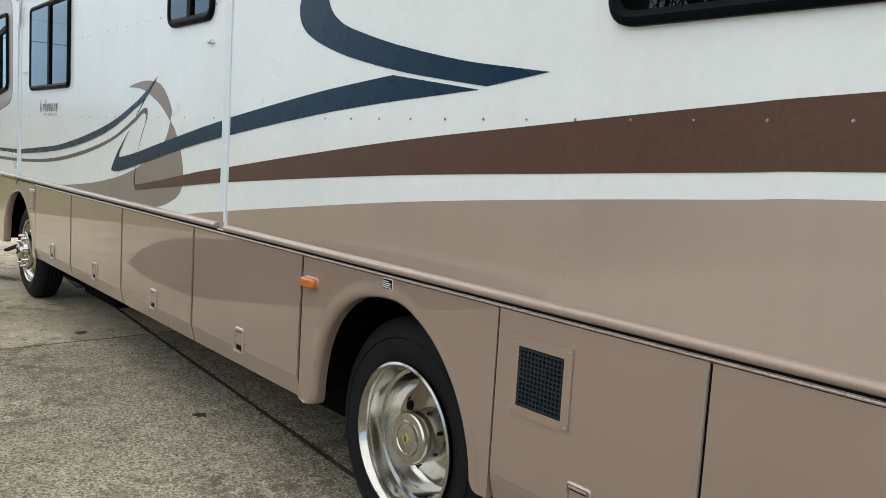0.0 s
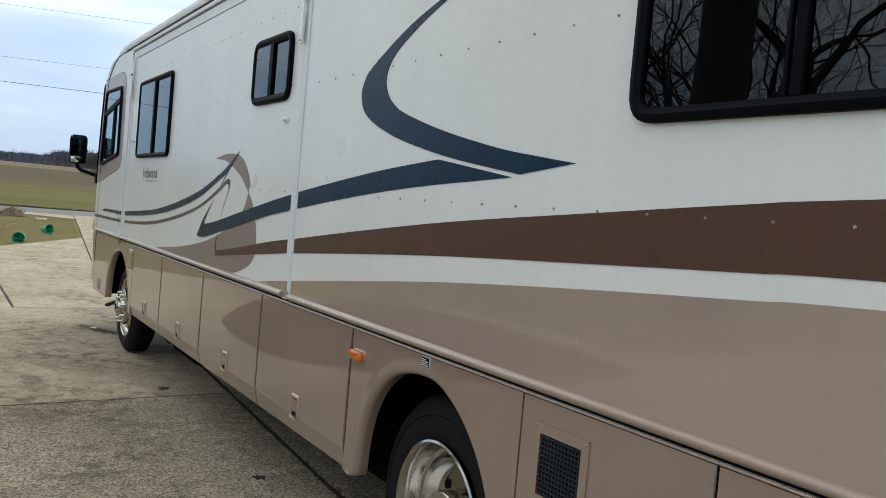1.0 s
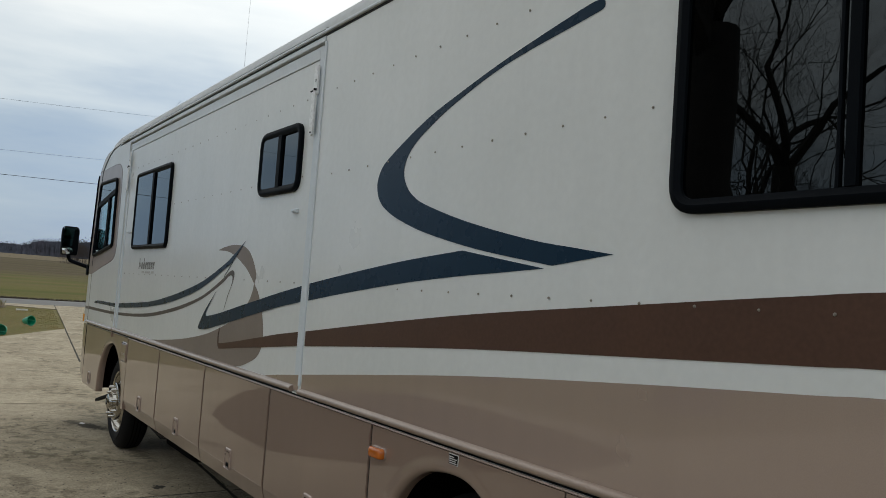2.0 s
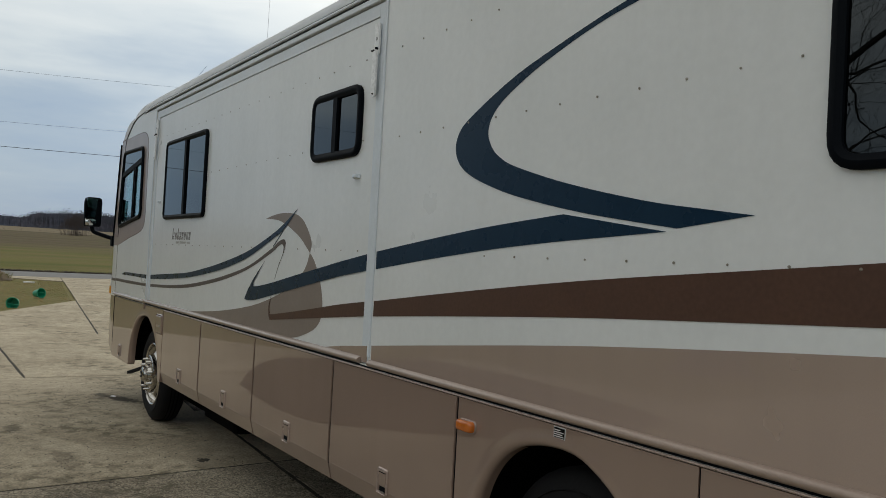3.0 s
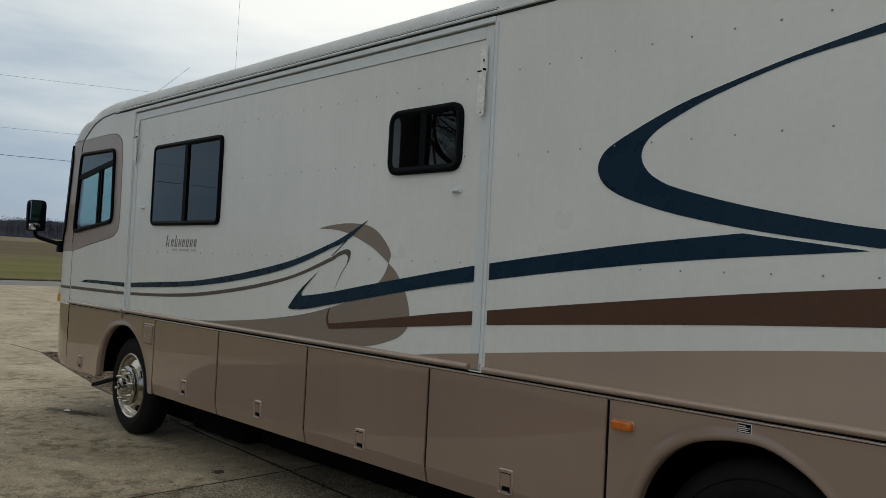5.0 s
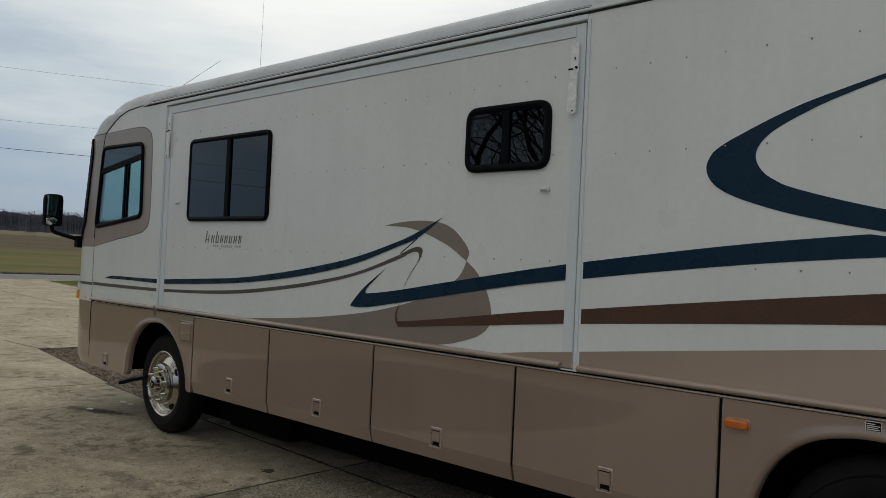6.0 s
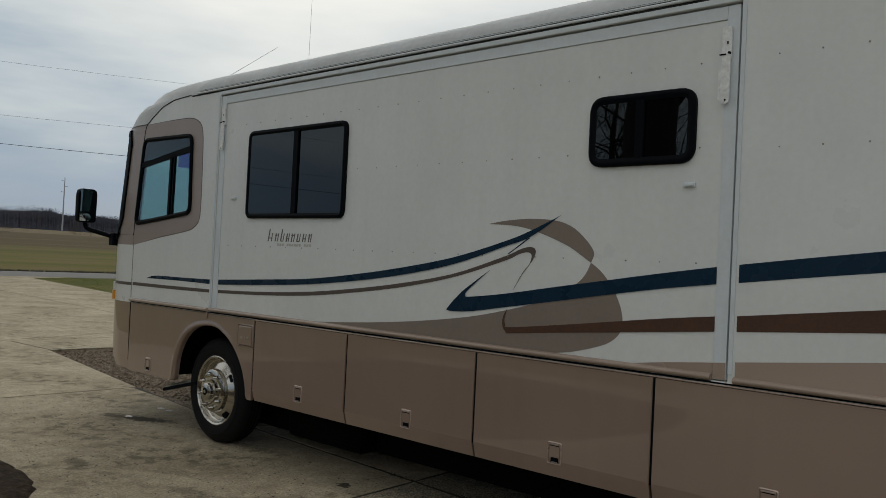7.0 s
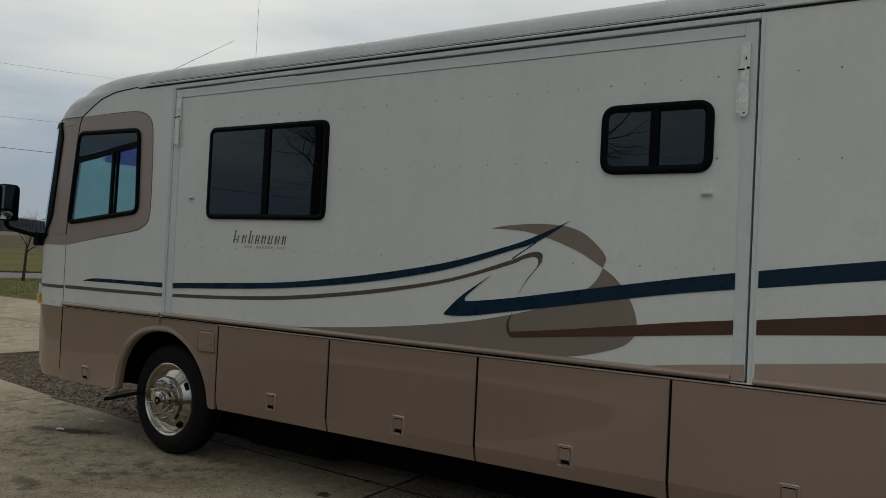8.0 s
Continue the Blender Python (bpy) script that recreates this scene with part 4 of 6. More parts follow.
# maker's lettering, kept as plain slanted strokes
xx = 2.030
for k_, (w, tall) in enumerate(((0.075, 1), (0.055, 0), (0.055, 1), (0.050, 0), (0.052, 0), (0.055, 0), (0.055, 0), (0.045, 0))):
    h = 0.092 if tall else 0.060
    up_ = 1.645
    bm = plate([(xx, up_), (xx + 0.013, up_), (xx + 0.013 + h * 0.22, up_ + h), (xx + h * 0.22, up_ + h)], [], YS, 0.0012)
    s_ = xx + w * 0.55
    plate([(s_, up_), (s_ + 0.009, up_), (s_ + 0.009 + 0.06 * 0.22, up_ + 0.06), (s_ + 0.06 * 0.22, up_ + 0.06)], [], YS, 0.0012, bm)
    zc = up_ + (0.020, 0.042, 0.0)[k_ % 3]
    plate([(xx + 0.006, zc), (s_ + 0.004, zc), (s_ + 0.006, zc + 0.007), (xx + 0.008, zc + 0.007)], [], YS - 0.0004, 0.001, bm)
    part("letter_stroke", bm, LETTER, slide, "grey slanted lettering stroke")
    xx += w + 0.012
for k in range(14):
    if k not in (3, 10):
        x = 2.15 + k * 0.029
        part("letter_bar", plate([(x, 1.612), (x + 0.021, 1.612), (x + 0.024, 1.630), (x + 0.003, 1.630)], [], YS, 0.0012), LETTER2, slide, "small pale lettering bar")


def screws(parent, x0, x1, z, y, skip=(), step=0.188):
    """A row of small screw heads, each one a part; all share two meshes."""
    for k in range(int(round((x1 - x0) / step)) + 1):
        x = x0 + k * step
        if any(a < x < b for a, b in skip):
            continue
        r = 0.0046 if int(x * 1000) % 3 else 0.0038
        if r not in SCREW_HEADS:
            SCREW_HEADS[r] = part("screw", lathe([(0.0, -0.004), (r * 0.75, -0.003), (r, 0.0)], 7), SCREW, parent)
            ob = SCREW_HEADS[r]
        else:
            ob = new("screw", SCREW_HEADS[r].data)
            ob.parent = parent
            if parent.type == "EMPTY":
                ob.matrix_parent_inverse = Matrix.Translation(parent.location).inverted()
        ob.location = (x, y, z)


SCREW_HEADS = {}
screws(home, 5.788, 10.2, 1.599, YW, skip=((5.7, 6.4),))
screws(home, 5.826, 7.9, 2.130, YW, step=0.1855)
screws(home, 5.811, 10.2, 2.546, YW, step=0.1850)
screws(slide, 1.505, 5.46, 1.602, YS, skip=((4.38, 4.5), (4.78, 4.9)))
screws(slide, 3.006, 4.75, 2.148, YS)
screws(slide, 5.447, 5.46, 2.148, YS)
screws(slide, 1.678, 5.46, 2.549, YS)

# ---- skirt, compartment doors and wheels ----
LOW, TURN = 0.440, 0.530


def skirt(outline_top, x0, x1, arch=None):
    """A skirt panel in the side's plane whose foot turns inwards; arch: (centre, half width, top)."""
    bm = bmesh.new()
    prof = [(0.035, LOW - 0.004), (0.022, LOW), (0.004, TURN - 0.02), (0.0, TURN), (0.0, outline_top)]
    if arch is None:
        f = [[bm.verts.new((x, y, z)) for y, z in prof] for x in (x0, x1)]
        b = [[bm.verts.new((x, y + 0.025, z)) for y, z in prof] for x in (x0, x1)]
        for k in range(len(prof) - 1):
            bm.faces.new((f[0][k], f[1][k], f[1][k + 1], f[0][k + 1]))
            bm.faces.new((b[0][k], b[1][k], b[1][k + 1], b[0][k + 1]))
            for s in (0, 1):
                bm.faces.new((f[s][k], f[s][k + 1], b[s][k + 1], b[s][k]))
        for k in (0, len(prof) - 1):
            bm.faces.new((f[0][k], f[1][k], b[1][k], b[0][k]))
        bmesh.ops.bevel(bm, geom=[e for e in bm.edges if abs(e.verts[0].co.x - e.verts[1].co.x) < 1e-5 and e.verts[0].co.y < 0.034 and e.verts[1].co.y < 0.034 and len(e.link_faces) == 2 and e.calc_face_angle(0) > 1.0],
                        offset=0.004, segments=2, affect="EDGES")
        return bm
    cx, half, top = arch
    curve = arch_curve(cx, half + 0.030, top + 0.030)
    return plate([(x0, LOW), (x0, outline_top), (x1, outline_top), (x1, LOW)] + curve[::-1], [], 0.0, 0.025)


def arch_curve(cx, half, top, n=28, low=LOW):
    """Points of a wheel arch from its front foot to its rear foot: full in front, sloping more behind."""
    out = []
    for k in range(n + 1):
        a = math.pi * (1 - k / n)
        c, s = math.cos(a), math.sin(a)
        e_ = 0.86 + 0.22 * max(0.0, min(1.0, 0.5 + 1.4 * c))
        out.append((cx + half * math.copysign(abs(c) ** e_, c), low + (top - low) * s ** e_))
    # the feet of the panel are rounded towards the opening
    turn = [(0.035 * (math.sin(q * math.pi / 10) - 1), 0.035 * (1 - math.cos(q * math.pi / 10))) for q in range(5)]
    front = [(out[0][0] + dx, low + dz) for dx, dz in turn]
    back = [(out[-1][0] - dx, low + dz) for dx, dz in turn[::-1]]
    return front + out[1:-1] + back


def lip(cx, half, top, wide, parent):
    """The rounded flare round an arch: it swells a little, then rolls in to the opening."""
    bm = bmesh.new()
    rows_ = []
    inner_ = arch_curve(cx, half, top, 44)
    n = len(inner_) - 1
    for f in (1.0, 0.88, 0.76, 0.64, 0.52, 0.42, 0.33, 0.25, 0.18, 0.12, 0.07, 0.03, 0.008, 0.0, -0.02):
        row = []
        for k, p in enumerate(inner_):
            lead = max(0.0, min(1.0, 1.25 - 1.7 * k / n))
            w = 0.042 + (wide - 0.042) * lead
            roll = 0.012 + 0.020 * lead
            d = max(0.0, f) * w
            t = 1 - max(0.0, min(1.0, (f - 0.25) / 0.75))
            y = -0.0004 - (0.002 + 0.007 * lead) * t * t * (3 - 2 * t) * (f < 1)
            if d < roll:
                y += roll - math.sqrt(max(0.0, roll * roll - (roll - d) ** 2))
            if f < 0:
                y += 0.03
            d_ = Vector((p[0] - cx, (p[1] - LOW) * 0.9)).normalized()
            row.append(bm.verts.new((p[0] + d_.x * d, y, p[1] + d_.y * d)))
        rows_.append(row)
    for a, b in zip(rows_, rows_[1:]):
        for k in range(len(a) - 1):
            bm.faces.new((a[k], a[k + 1], b[k + 1], b[k]))
    return part("arch_flare", bm, TAN, parent, "rounded tan wheel-arch flare", smooth=True)


FRONT_ARCH, REAR_ARCH = (1.322, 0.530, 0.947), (7.030, 0.485, 0.962)
TOPZ = 1.0400
fp = part("front_wheel_panel", skirt(1.046, -0.012, 1.929, FRONT_ARCH), TAN, home, "tan panel with the front wheel arch")
lip(*FRONT_ARCH, 0.062, fp)
rp = part("rear_wheel_panel", skirt(TOPZ, 6.417, 7.604, REAR_ARCH), TAN, home, "tan panel with the rear wheel arch")
lip(*REAR_ARCH, 0.085, rp)


def latch(x, z0, z1, parent):
    """A flush paddle latch: bezel, handle and a dark keyhole slot."""
    b_ = part("latch", ring(rounded(rect(x - 0.045, x + 0.045, z0, z1), 0.012, 3), 0.007, -0.008, 0.004), LATCH, parent, "pale tan paddle latch")
    part("paddle", box(x - 0.033, x + 0.033, -0.005, 0.002, z0 + 0.036, z1 - 0.014, 0.004), TAN, b_)
    part("slot", box(x - 0.022, x + 0.026, -0.0045, 0.002, z0 + 0.010, z0 + 0.036, 0.002), BLACK, b_, "dark finger slot")
    part("catch", box(x - 0.016, x + 0.022, -0.008, -0.004, z0 + 0.010, z0 + 0.015, 0.001), STEEL, b_)
    part("hinge_pin", box(x - 0.034, x + 0.034, -0.010, -0.003, z1 - 0.016, z1 - 0.008, 0.002), LATCH, b_)
    part("pin_slot", box(x - 0.030, x + 0.030, -0.0065, -0.002, z1 - 0.0215, z1 - 0.0165), BLACK, b_)


latch(0.355, 0.468, 0.588, fp)
for x0, x1, lx in ((1.944, 2.993, 2.500), (3.008, 4.127, 3.588), (4.142, 5.261, 4.708), (5.276, 6.402, 5.843), (8.345, 9.35, 8.85), (9.36, REAR, 9.9)):
    door = part("compartment_door", skirt(TOPZ, x0, x1), TAN, home, "tan metallic compartment door")
    part("foot_crease", box(x0 + 0.004, x1 - 0.004, -0.0012, 0.001, TURN - 0.001, TURN + 0.0015), TAN, door)
    latch(lx, 0.510, 0.628, door)
    part("door_edge", box(x1 - 0.009, x1 - 0.003, -0.003, 0.003, TURN + 0.006, 1.016, 0.001), TAN, door)
vd = part("vent_door", skirt(TOPZ, 7.612, 8.336), TAN, home, "tan compartment door with a vent")
latch(7.973, 0.495, 0.614, vd)
part("door_bead", ring(rounded(rect(7.628, 8.318, 0.545, 1.020), 0.006, 2), 0.0035, 0.0035, 0.006), TAN, vd)
part("door_edge", box(8.329, 8.334, -0.002, 0.002, TURN, 1.02, 0.0008), STEEL, vd, "bright strip on the door edge")
vent = part("vent", plate(rect(7.678, 7.917, 0.741, 0.976), [rect(7.708, 7.887, 0.768, 0.945)], -0.005, 0.005), TAN, vd, "tan vent frame")
part("vent_back", box(7.704, 7.891, -0.0015, 0.0005, 0.764, 0.949), BLACK, vent, "dark vent opening")
for k in range(12):
    x = 7.708 + 0.179 * (k + 0.5) / 12
    part("vent_bar", box(x - 0.0022, x + 0.0022, -0.0045, -0.001, 0.768, 0.945), GRILLE, vent)
for k in range(13):
    z = 0.768 + 0.177 * (k + 0.5) / 13
    part("vent_bar", box(7.708, 7.887, -0.006, -0.002, z - 0.0022, z + 0.0022), GRILLE, vent)
for x in (7.688, 7.907):
    for z in (0.752, 0.966):
        part("screw", lathe([(0.0, -0.004), (0.004, -0.003), (0.005, 0.0)], 8), STEEL, vent, loc=(x, -0.005, z))

for x in (1.936, 3.0, 4.134, 5.268, 6.409, 7.609, 8.3405, 9.355):
    part("door_gap", box(x - 0.011, x + 0.011, 0.005, 0.018, TURN - 0.01, 1.036), BLACK, home, "dark gap between doors")

fuel = part("filler_door", box(1.735, 1.912, -0.011, 0.0, 0.846, 0.993, 0.009), TAN, fp, "tan filler door")
part("filler_frame", ring(rounded(rect(1.722, 1.925, 0.834, 1.005), 0.022, 4), 0.011, -0.008, 0.0), TAN, fuel)
part("filler_lock", lathe([(0.0, -0.006), (0.009, -0.006), (0.011, 0.0)], 12), STEEL, fuel, loc=(1.868, -0.011, 0.905))
for k in range(4):
    part("filler_mark", box(1.765 + 0.018 * k, 1.776 + 0.018 * k, -0.0125, -0.010, 0.893, 0.914), LATCH, fuel)

# marker lamp and warning sticker over the rear arch
def pillow(x0, x1, z0, z1, y0, depth):
    """A lens with rounded ends and a swelling face."""
    bm = bmesh.new()
    cx, cz = (x0 + x1) / 2, (z0 + z1) / 2
    rim = rounded(rect(x0, x1, z0, z1), min(x1 - x0, z1 - z0) * 0.42, 6)
    rows_ = [[bm.verts.new((cx + (p[0] - cx) * f, y0 - depth * d, cz + (p[1] - cz) * f)) for p in rim] for f, d in ((1.0, 0.0), (1.0, 0.35), (0.97, 0.62), (0.90, 0.82), (0.76, 0.94), (0.45, 1.0))]
    n = len(rim)
    for a, b in zip(rows_, rows_[1:]):
        for k in range(n):
            bm.faces.new((a[k], a[(k + 1) % n], b[(k + 1) % n], b[k]))
    bm.faces.new(rows_[-1])
    bm.faces.new(rows_[0])
    return bm


ml = part("marker_base", pillow(6.432, 6.545, 0.918, 0.966, 0.0, 0.008), TAN, rp, "tan marker lamp base", smooth=True)
part("marker_lens", pillow(6.436, 6.541, 0.921, 0.963, -0.006, 0.026), AMBER, ml, "amber side marker lens", smooth=True)
st = part("sticker", plate(rect(6.994, 7.053, 0.999, 1.0385), [], -0.0025, 0.0025), STICKW, rp, "black and white warning sticker")
part("sticker_field", plate(rect(6.997, 7.050, 1.002, 1.0355), [], -0.004, 0.001), STICKER, st)
for k in range(4):
    z = 1.0055 + 0.0070 * k
    part("sticker_line", plate(rect(7.000, 7.000 + (0.047, 0.041, 0.047, 0.030)[k], z, z + 0.0032), [], -0.0055, 0.001), STICKW, st)

# passenger side and underbody
part("passenger_skirt", plate([(-0.012, LOW), (-0.012, 1.046), (REAR, 1.046), (REAR, LOW)] + arch_curve(*REAR_ARCH)[::-1] + arch_curve(*FRONT_ARCH)[::-1], [], WIDE, -0.025), TAN, home, "tan passenger-side skirt")
part("rear_skirt", box(REAR - 0.03, REAR, 0.02, WIDE - 0.02, LOW, 1.05), TAN, home, "tan rear skirt")
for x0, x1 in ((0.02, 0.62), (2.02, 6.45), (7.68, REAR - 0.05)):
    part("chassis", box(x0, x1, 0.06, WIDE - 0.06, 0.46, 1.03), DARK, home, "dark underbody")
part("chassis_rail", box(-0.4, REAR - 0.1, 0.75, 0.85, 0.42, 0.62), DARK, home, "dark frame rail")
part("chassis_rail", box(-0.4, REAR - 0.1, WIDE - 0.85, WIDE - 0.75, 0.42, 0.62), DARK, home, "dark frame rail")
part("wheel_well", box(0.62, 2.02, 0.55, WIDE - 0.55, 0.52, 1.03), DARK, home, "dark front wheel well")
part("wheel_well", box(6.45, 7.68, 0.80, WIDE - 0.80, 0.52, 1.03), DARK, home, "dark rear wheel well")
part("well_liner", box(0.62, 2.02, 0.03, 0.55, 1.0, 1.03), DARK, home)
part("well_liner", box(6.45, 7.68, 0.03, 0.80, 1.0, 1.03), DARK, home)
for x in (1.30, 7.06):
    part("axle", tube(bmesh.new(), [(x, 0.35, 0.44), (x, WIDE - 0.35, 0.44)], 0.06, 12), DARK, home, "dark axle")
# Unseen boxes added to block light from the far side under the floor.
part("floor_light_block", box(2.75, 6.2, 0.55, WIDE - 0.3, 0.13, 0.46, 0.02), DARK, home, "dark box added under the floor to block light")
part("floor_light_block", box(7.9, 10.0, 0.50, WIDE - 0.3, 0.13, 0.46, 0.02), DARK, home, "dark box added under the floor to block light")
part("wheel_light_block", box(1.86, 2.74, 0.40, WIDE - 0.40, 0.12, 0.46, 0.06), DARK, home, "dark box added behind the front wheels to block light")
part("axle_light_block", box(0.80, 1.85, 0.44, WIDE - 0.44, 0.14, 0.52, 0.03), DARK, home, "dark box added between the front wheels to block light")
part("nose_light_block", box(0.05, 0.35, 0.60, WIDE - 0.6, 0.36, 0.46, 0.02), DARK, home, "small dark box added under the nose to block light")
bm = box(0.575, 1.02, 0.035, 0.075, 0.322, 0.350, 0.005)
for v in bm.verts:
    v.co.z += (v.co.x - 0.575) * 0.25
    v.co.y += (v.co.x - 0.575) * 0.10
step_bar = part("step_bar", bm, BLACK, home, "dark slanted steel bar under the skirt")
bm = box(0.545, 0.98, 0.078, 0.150, 0.352, 0.358, 0.001)
for v in bm.verts:
    v.co.z += (v.co.x - 0.575) * 0.25 + (v.co.y - 0.078) * 0.35
    v.co.y += (v.co.x - 0.575) * 0.10
part("step_plate", bm, PALEBAR, step_bar, "pale worn plate behind the bar")
part("bracket", box(0.98, 1.02, 0.09, 0.13, 0.43, 0.60), DARK, step_bar)

TYRE_R = 0.422


def wheel(x, y, z, front, side=1):
    """A wheel about the y axis: tyre, rim, dish, hub and nuts; side -1 turns it to the other flank."""
    R, r0, w = z, 0.272, 0.225
    prof = [(r0, 0.012), (r0 + 0.02, 0.004), (r0 + 0.07, -0.004), (R - 0.06, 0.002), (R - 0.022, 0.020), (R - 0.004, 0.040), (R, 0.060), (R, w - 0.05), (R - 0.01, w - 0.03), (R - 0.06, w), (r0, w - 0.01)]
    if side < 0:
        prof = [(a, -b) for a, b in prof]
    t = part("tyre", lathe(prof, 72, closed=True), TYRE, home, "black road tyre", loc=(x, y, z), smooth=True)
    bm = bmesh.new()
    for g in (0.085, 0.115, 0.145):
        lathe([(R + 0.0015, (g - 0.004) * side), (R + 0.0015, (g + 0.004) * side)], 72, bm=bm)
    part("tread_groove", bm, DARK, t)
    part("sidewall_rib", lathe([(R - 0.079, 0.0), (R - 0.075, -0.006 * side), (R - 0.071, 0.0)], 72), TYRE, t, smooth=True)
    if front:
        dish = [(0.280, -0.002), (0.283, -0.012), (0.274, -0.016), (0.262, -0.008), (0.258, 0.022), (0.246, 0.034), (0.228, 0.024), (0.196, 0.004), (0.176, -0.008), (0.170, -0.040), (0.160, -0.046), (0.100, -0.046), (0.098, -0.046)]
    else:
        dish = [(0.280, -0.002), (0.283, -0.012), (0.274, -0.016), (0.264, -0.006), (0.256, 0.03), (0.250, 0.075), (0.236, 0.080), (0.230, 0.14), (0.205, 0.165), (0.150, 0.150), (0.122, 0.146), (0.098, 0.146)]
    rim = part("rim", lathe([(a, b * side) for a, b in dish], 72), CHROME, t, "polished aluminium rim", smooth=True)
    if front:
        rim.location = (0, 0.022 * side, 0)
    if front:
        cap = [(0.098, -0.046), (0.092, -0.070), (0.070, -0.072), (0.066, -0.098), (0.050, -0.108), (0.0, -0.110)]
        for k in range(8):
            a = 2 * math.pi * (k + 0.3) / 8
            stud = part("wheel_nut", lathe([(a_, b_ * side) for a_, b_ in ((0.0, -0.084), (0.007, -0.083), (0.011, -0.077), (0.013, -0.055), (0.017, -0.050), (0.017, -0.030))], 12), CHROME, rim, smooth=True)
            stud.location = (0.134 * math.cos(a), -0.008 * side, 0.134 * math.sin(a))
        for k in (0, 3):
            a = 2 * math.pi * (k + 0.37) / 4
            hole = part("hand_hole", lathe([(0.0, -0.012 * side), (0.022, -0.012 * side), (0.024, -0.008 * side), (0.024, 0.020 * side)], 16), BLACK, rim, "dark hand hole")
            hole.location = (0.212 * math.cos(a), 0.018 * side, 0.212 * math.sin(a))
            hole.scale = (1.35, 1.0, 1.35)
        part("hub_emblem", lathe([(0.0, -0.1125 * side), (0.030, -0.112 * side), (0.032, -0.106 * side)], 24), BLACK, rim, "dark round hub emblem")
        part("hub_dot", lathe([(0.0, -0.116 * side), (0.013, -0.115 * side), (0.014, -0.110 * side)], 16), STEEL, rim)
    else:
        cap = [(0.100, 0.146), (0.100, 0.080), (0.099, 0.028), (0.092, 0.020), (0.060, 0.018), (0.056, 0.014), (0.050, 0.012), (0.0, 0.012)]
        em = part("hub_emblem", box(-0.014, 0.014, 0.0095 if side > 0 else -0.0115, 0.0115 if side > 0 else -0.0095, -0.017, 0.017, 0.0), GOLD, rim, "yellow hub emblem")
        em.rotation_euler = (0, radians(45), 0)
        for dx in (-0.005, 0.005):
            part("emblem_bar", box(dx - 0.0025, dx + 0.0025, 0.0085 if side > 0 else -0.0125, 0.010 if side > 0 else -0.011, -0.011, 0.011), STICKER, rim)
        for k in range(5):
            a = 2 * math.pi * (k + 0.25) / 5
            hole = part("hand_hole", lathe([(0.0, 0.150 * side), (0.021, 0.150 * side), (0.024, 0.156 * side), (0.024, 0.175 * side)], 16), BLACK, rim, "dark hand hole")
            hole.location = (0.178 * math.cos(a), 0.0, 0.178 * math.sin(a))
        part("hub_ring", lathe([(0.066, 0.0175 * side), (0.064, 0.010 * side), (0.056, 0.010 * side), (0.054, 0.0135 * side)], 36), CHROME, rim, smooth=True)
    part("hub_cap", lathe([(a, b * side) for a, b in cap], 40), CHROME, rim, "polished hub cap", smooth=True)
    return t


wheel(1.300, 0.085, TYRE_R, True)
wheel(7.055, 0.080, 0.447, False)
wheel(7.055, 0.355, 0.447, False)
wheel(1.300, WIDE - 0.085, TYRE_R, True, -1)
wheel(7.063, WIDE - 0.085, 0.447, False, -1)
wheel(7.063, WIDE - 0.355, 0.447, False, -1)


# mirrors
def mirror(sign):
    yc = -0.14 if sign > 0 else WIDE + 0.14
    pts = rounded([(yc - 0.088, 1.765), (yc + 0.088, 1.765), (yc + 0.092, 2.05), (yc + 0.075, 2.09), (yc - 0.075, 2.09), (yc - 0.092, 2.05)], 0.028, 3)
    bm = bmesh.new()
    rows_ = []
    for x, d in ((-0.70, 0.004), (-0.715, 0.0), (-0.76, 0.002), (-0.80, 0.02), (-0.825, 0.05)):
        rows_.append([bm.verts.new((x, yc + (p[0] - yc) * (1 - d * 9), 1.93 + (p[1] - 1.93) * (1 - d * 5))) for p in pts])
    for a, b in zip(rows_, rows_[1:]):
        for k in range(len(a)):
            bm.faces.new((a[k], a[(k + 1) % len(a)], b[(k + 1) % len(b)], b[k]))
    bm.faces.new(rows_[-1])
    bm.faces.new(rows_[0])
    h = part("mirror", bm, BLACK, home, "black twin-glass side mirror", smooth=True)
    turn = 0.56 * sign
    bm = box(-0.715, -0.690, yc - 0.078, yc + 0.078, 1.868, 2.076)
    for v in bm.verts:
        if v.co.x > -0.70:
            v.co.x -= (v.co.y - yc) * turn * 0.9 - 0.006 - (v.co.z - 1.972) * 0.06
    part("mirror_glass", bm, DARKMIRROR, h, "mirror glass with a dark reflection in its colour")
    bm = bmesh.new()
    cols = [[bm.verts.new((-0.688 - (u * u + w * w) * 0.016 - u * 0.078 * turn * 0.4, yc + u * 0.078, 1.818 + w * 0.040)) for u in [q / 5 - 1 for q in range(11)]] for w in [q / 3 - 1 for q in range(7)]]
    for a, b in zip(cols, cols[1:]):
        for q in range(10):
            bm.faces.new((a[q], a[q + 1], b[q + 1], b[q]))
    part("convex_glass", bm, MIRROR, h, "small convex mirror glass", smooth=True)
    y1 = 0.075 if sign > 0 else WIDE - 0.075
    part("mirror_arm", tube(bmesh.new(), spline([(-0.745, yc, 1.775), (-0.735, yc + 0.02 * sign, 1.715), (-0.66, yc + 0.08 * sign, 1.685), (-0.55, y1, 1.640)], 4), 0.022, 10), BLACK, h, "black mirror arm", smooth=True)
    part("mirror_foot", box(-0.59, -0.50, y1 - 0.045, y1 + 0.045, 1.560, 1.680, 0.014), BLACK, h)


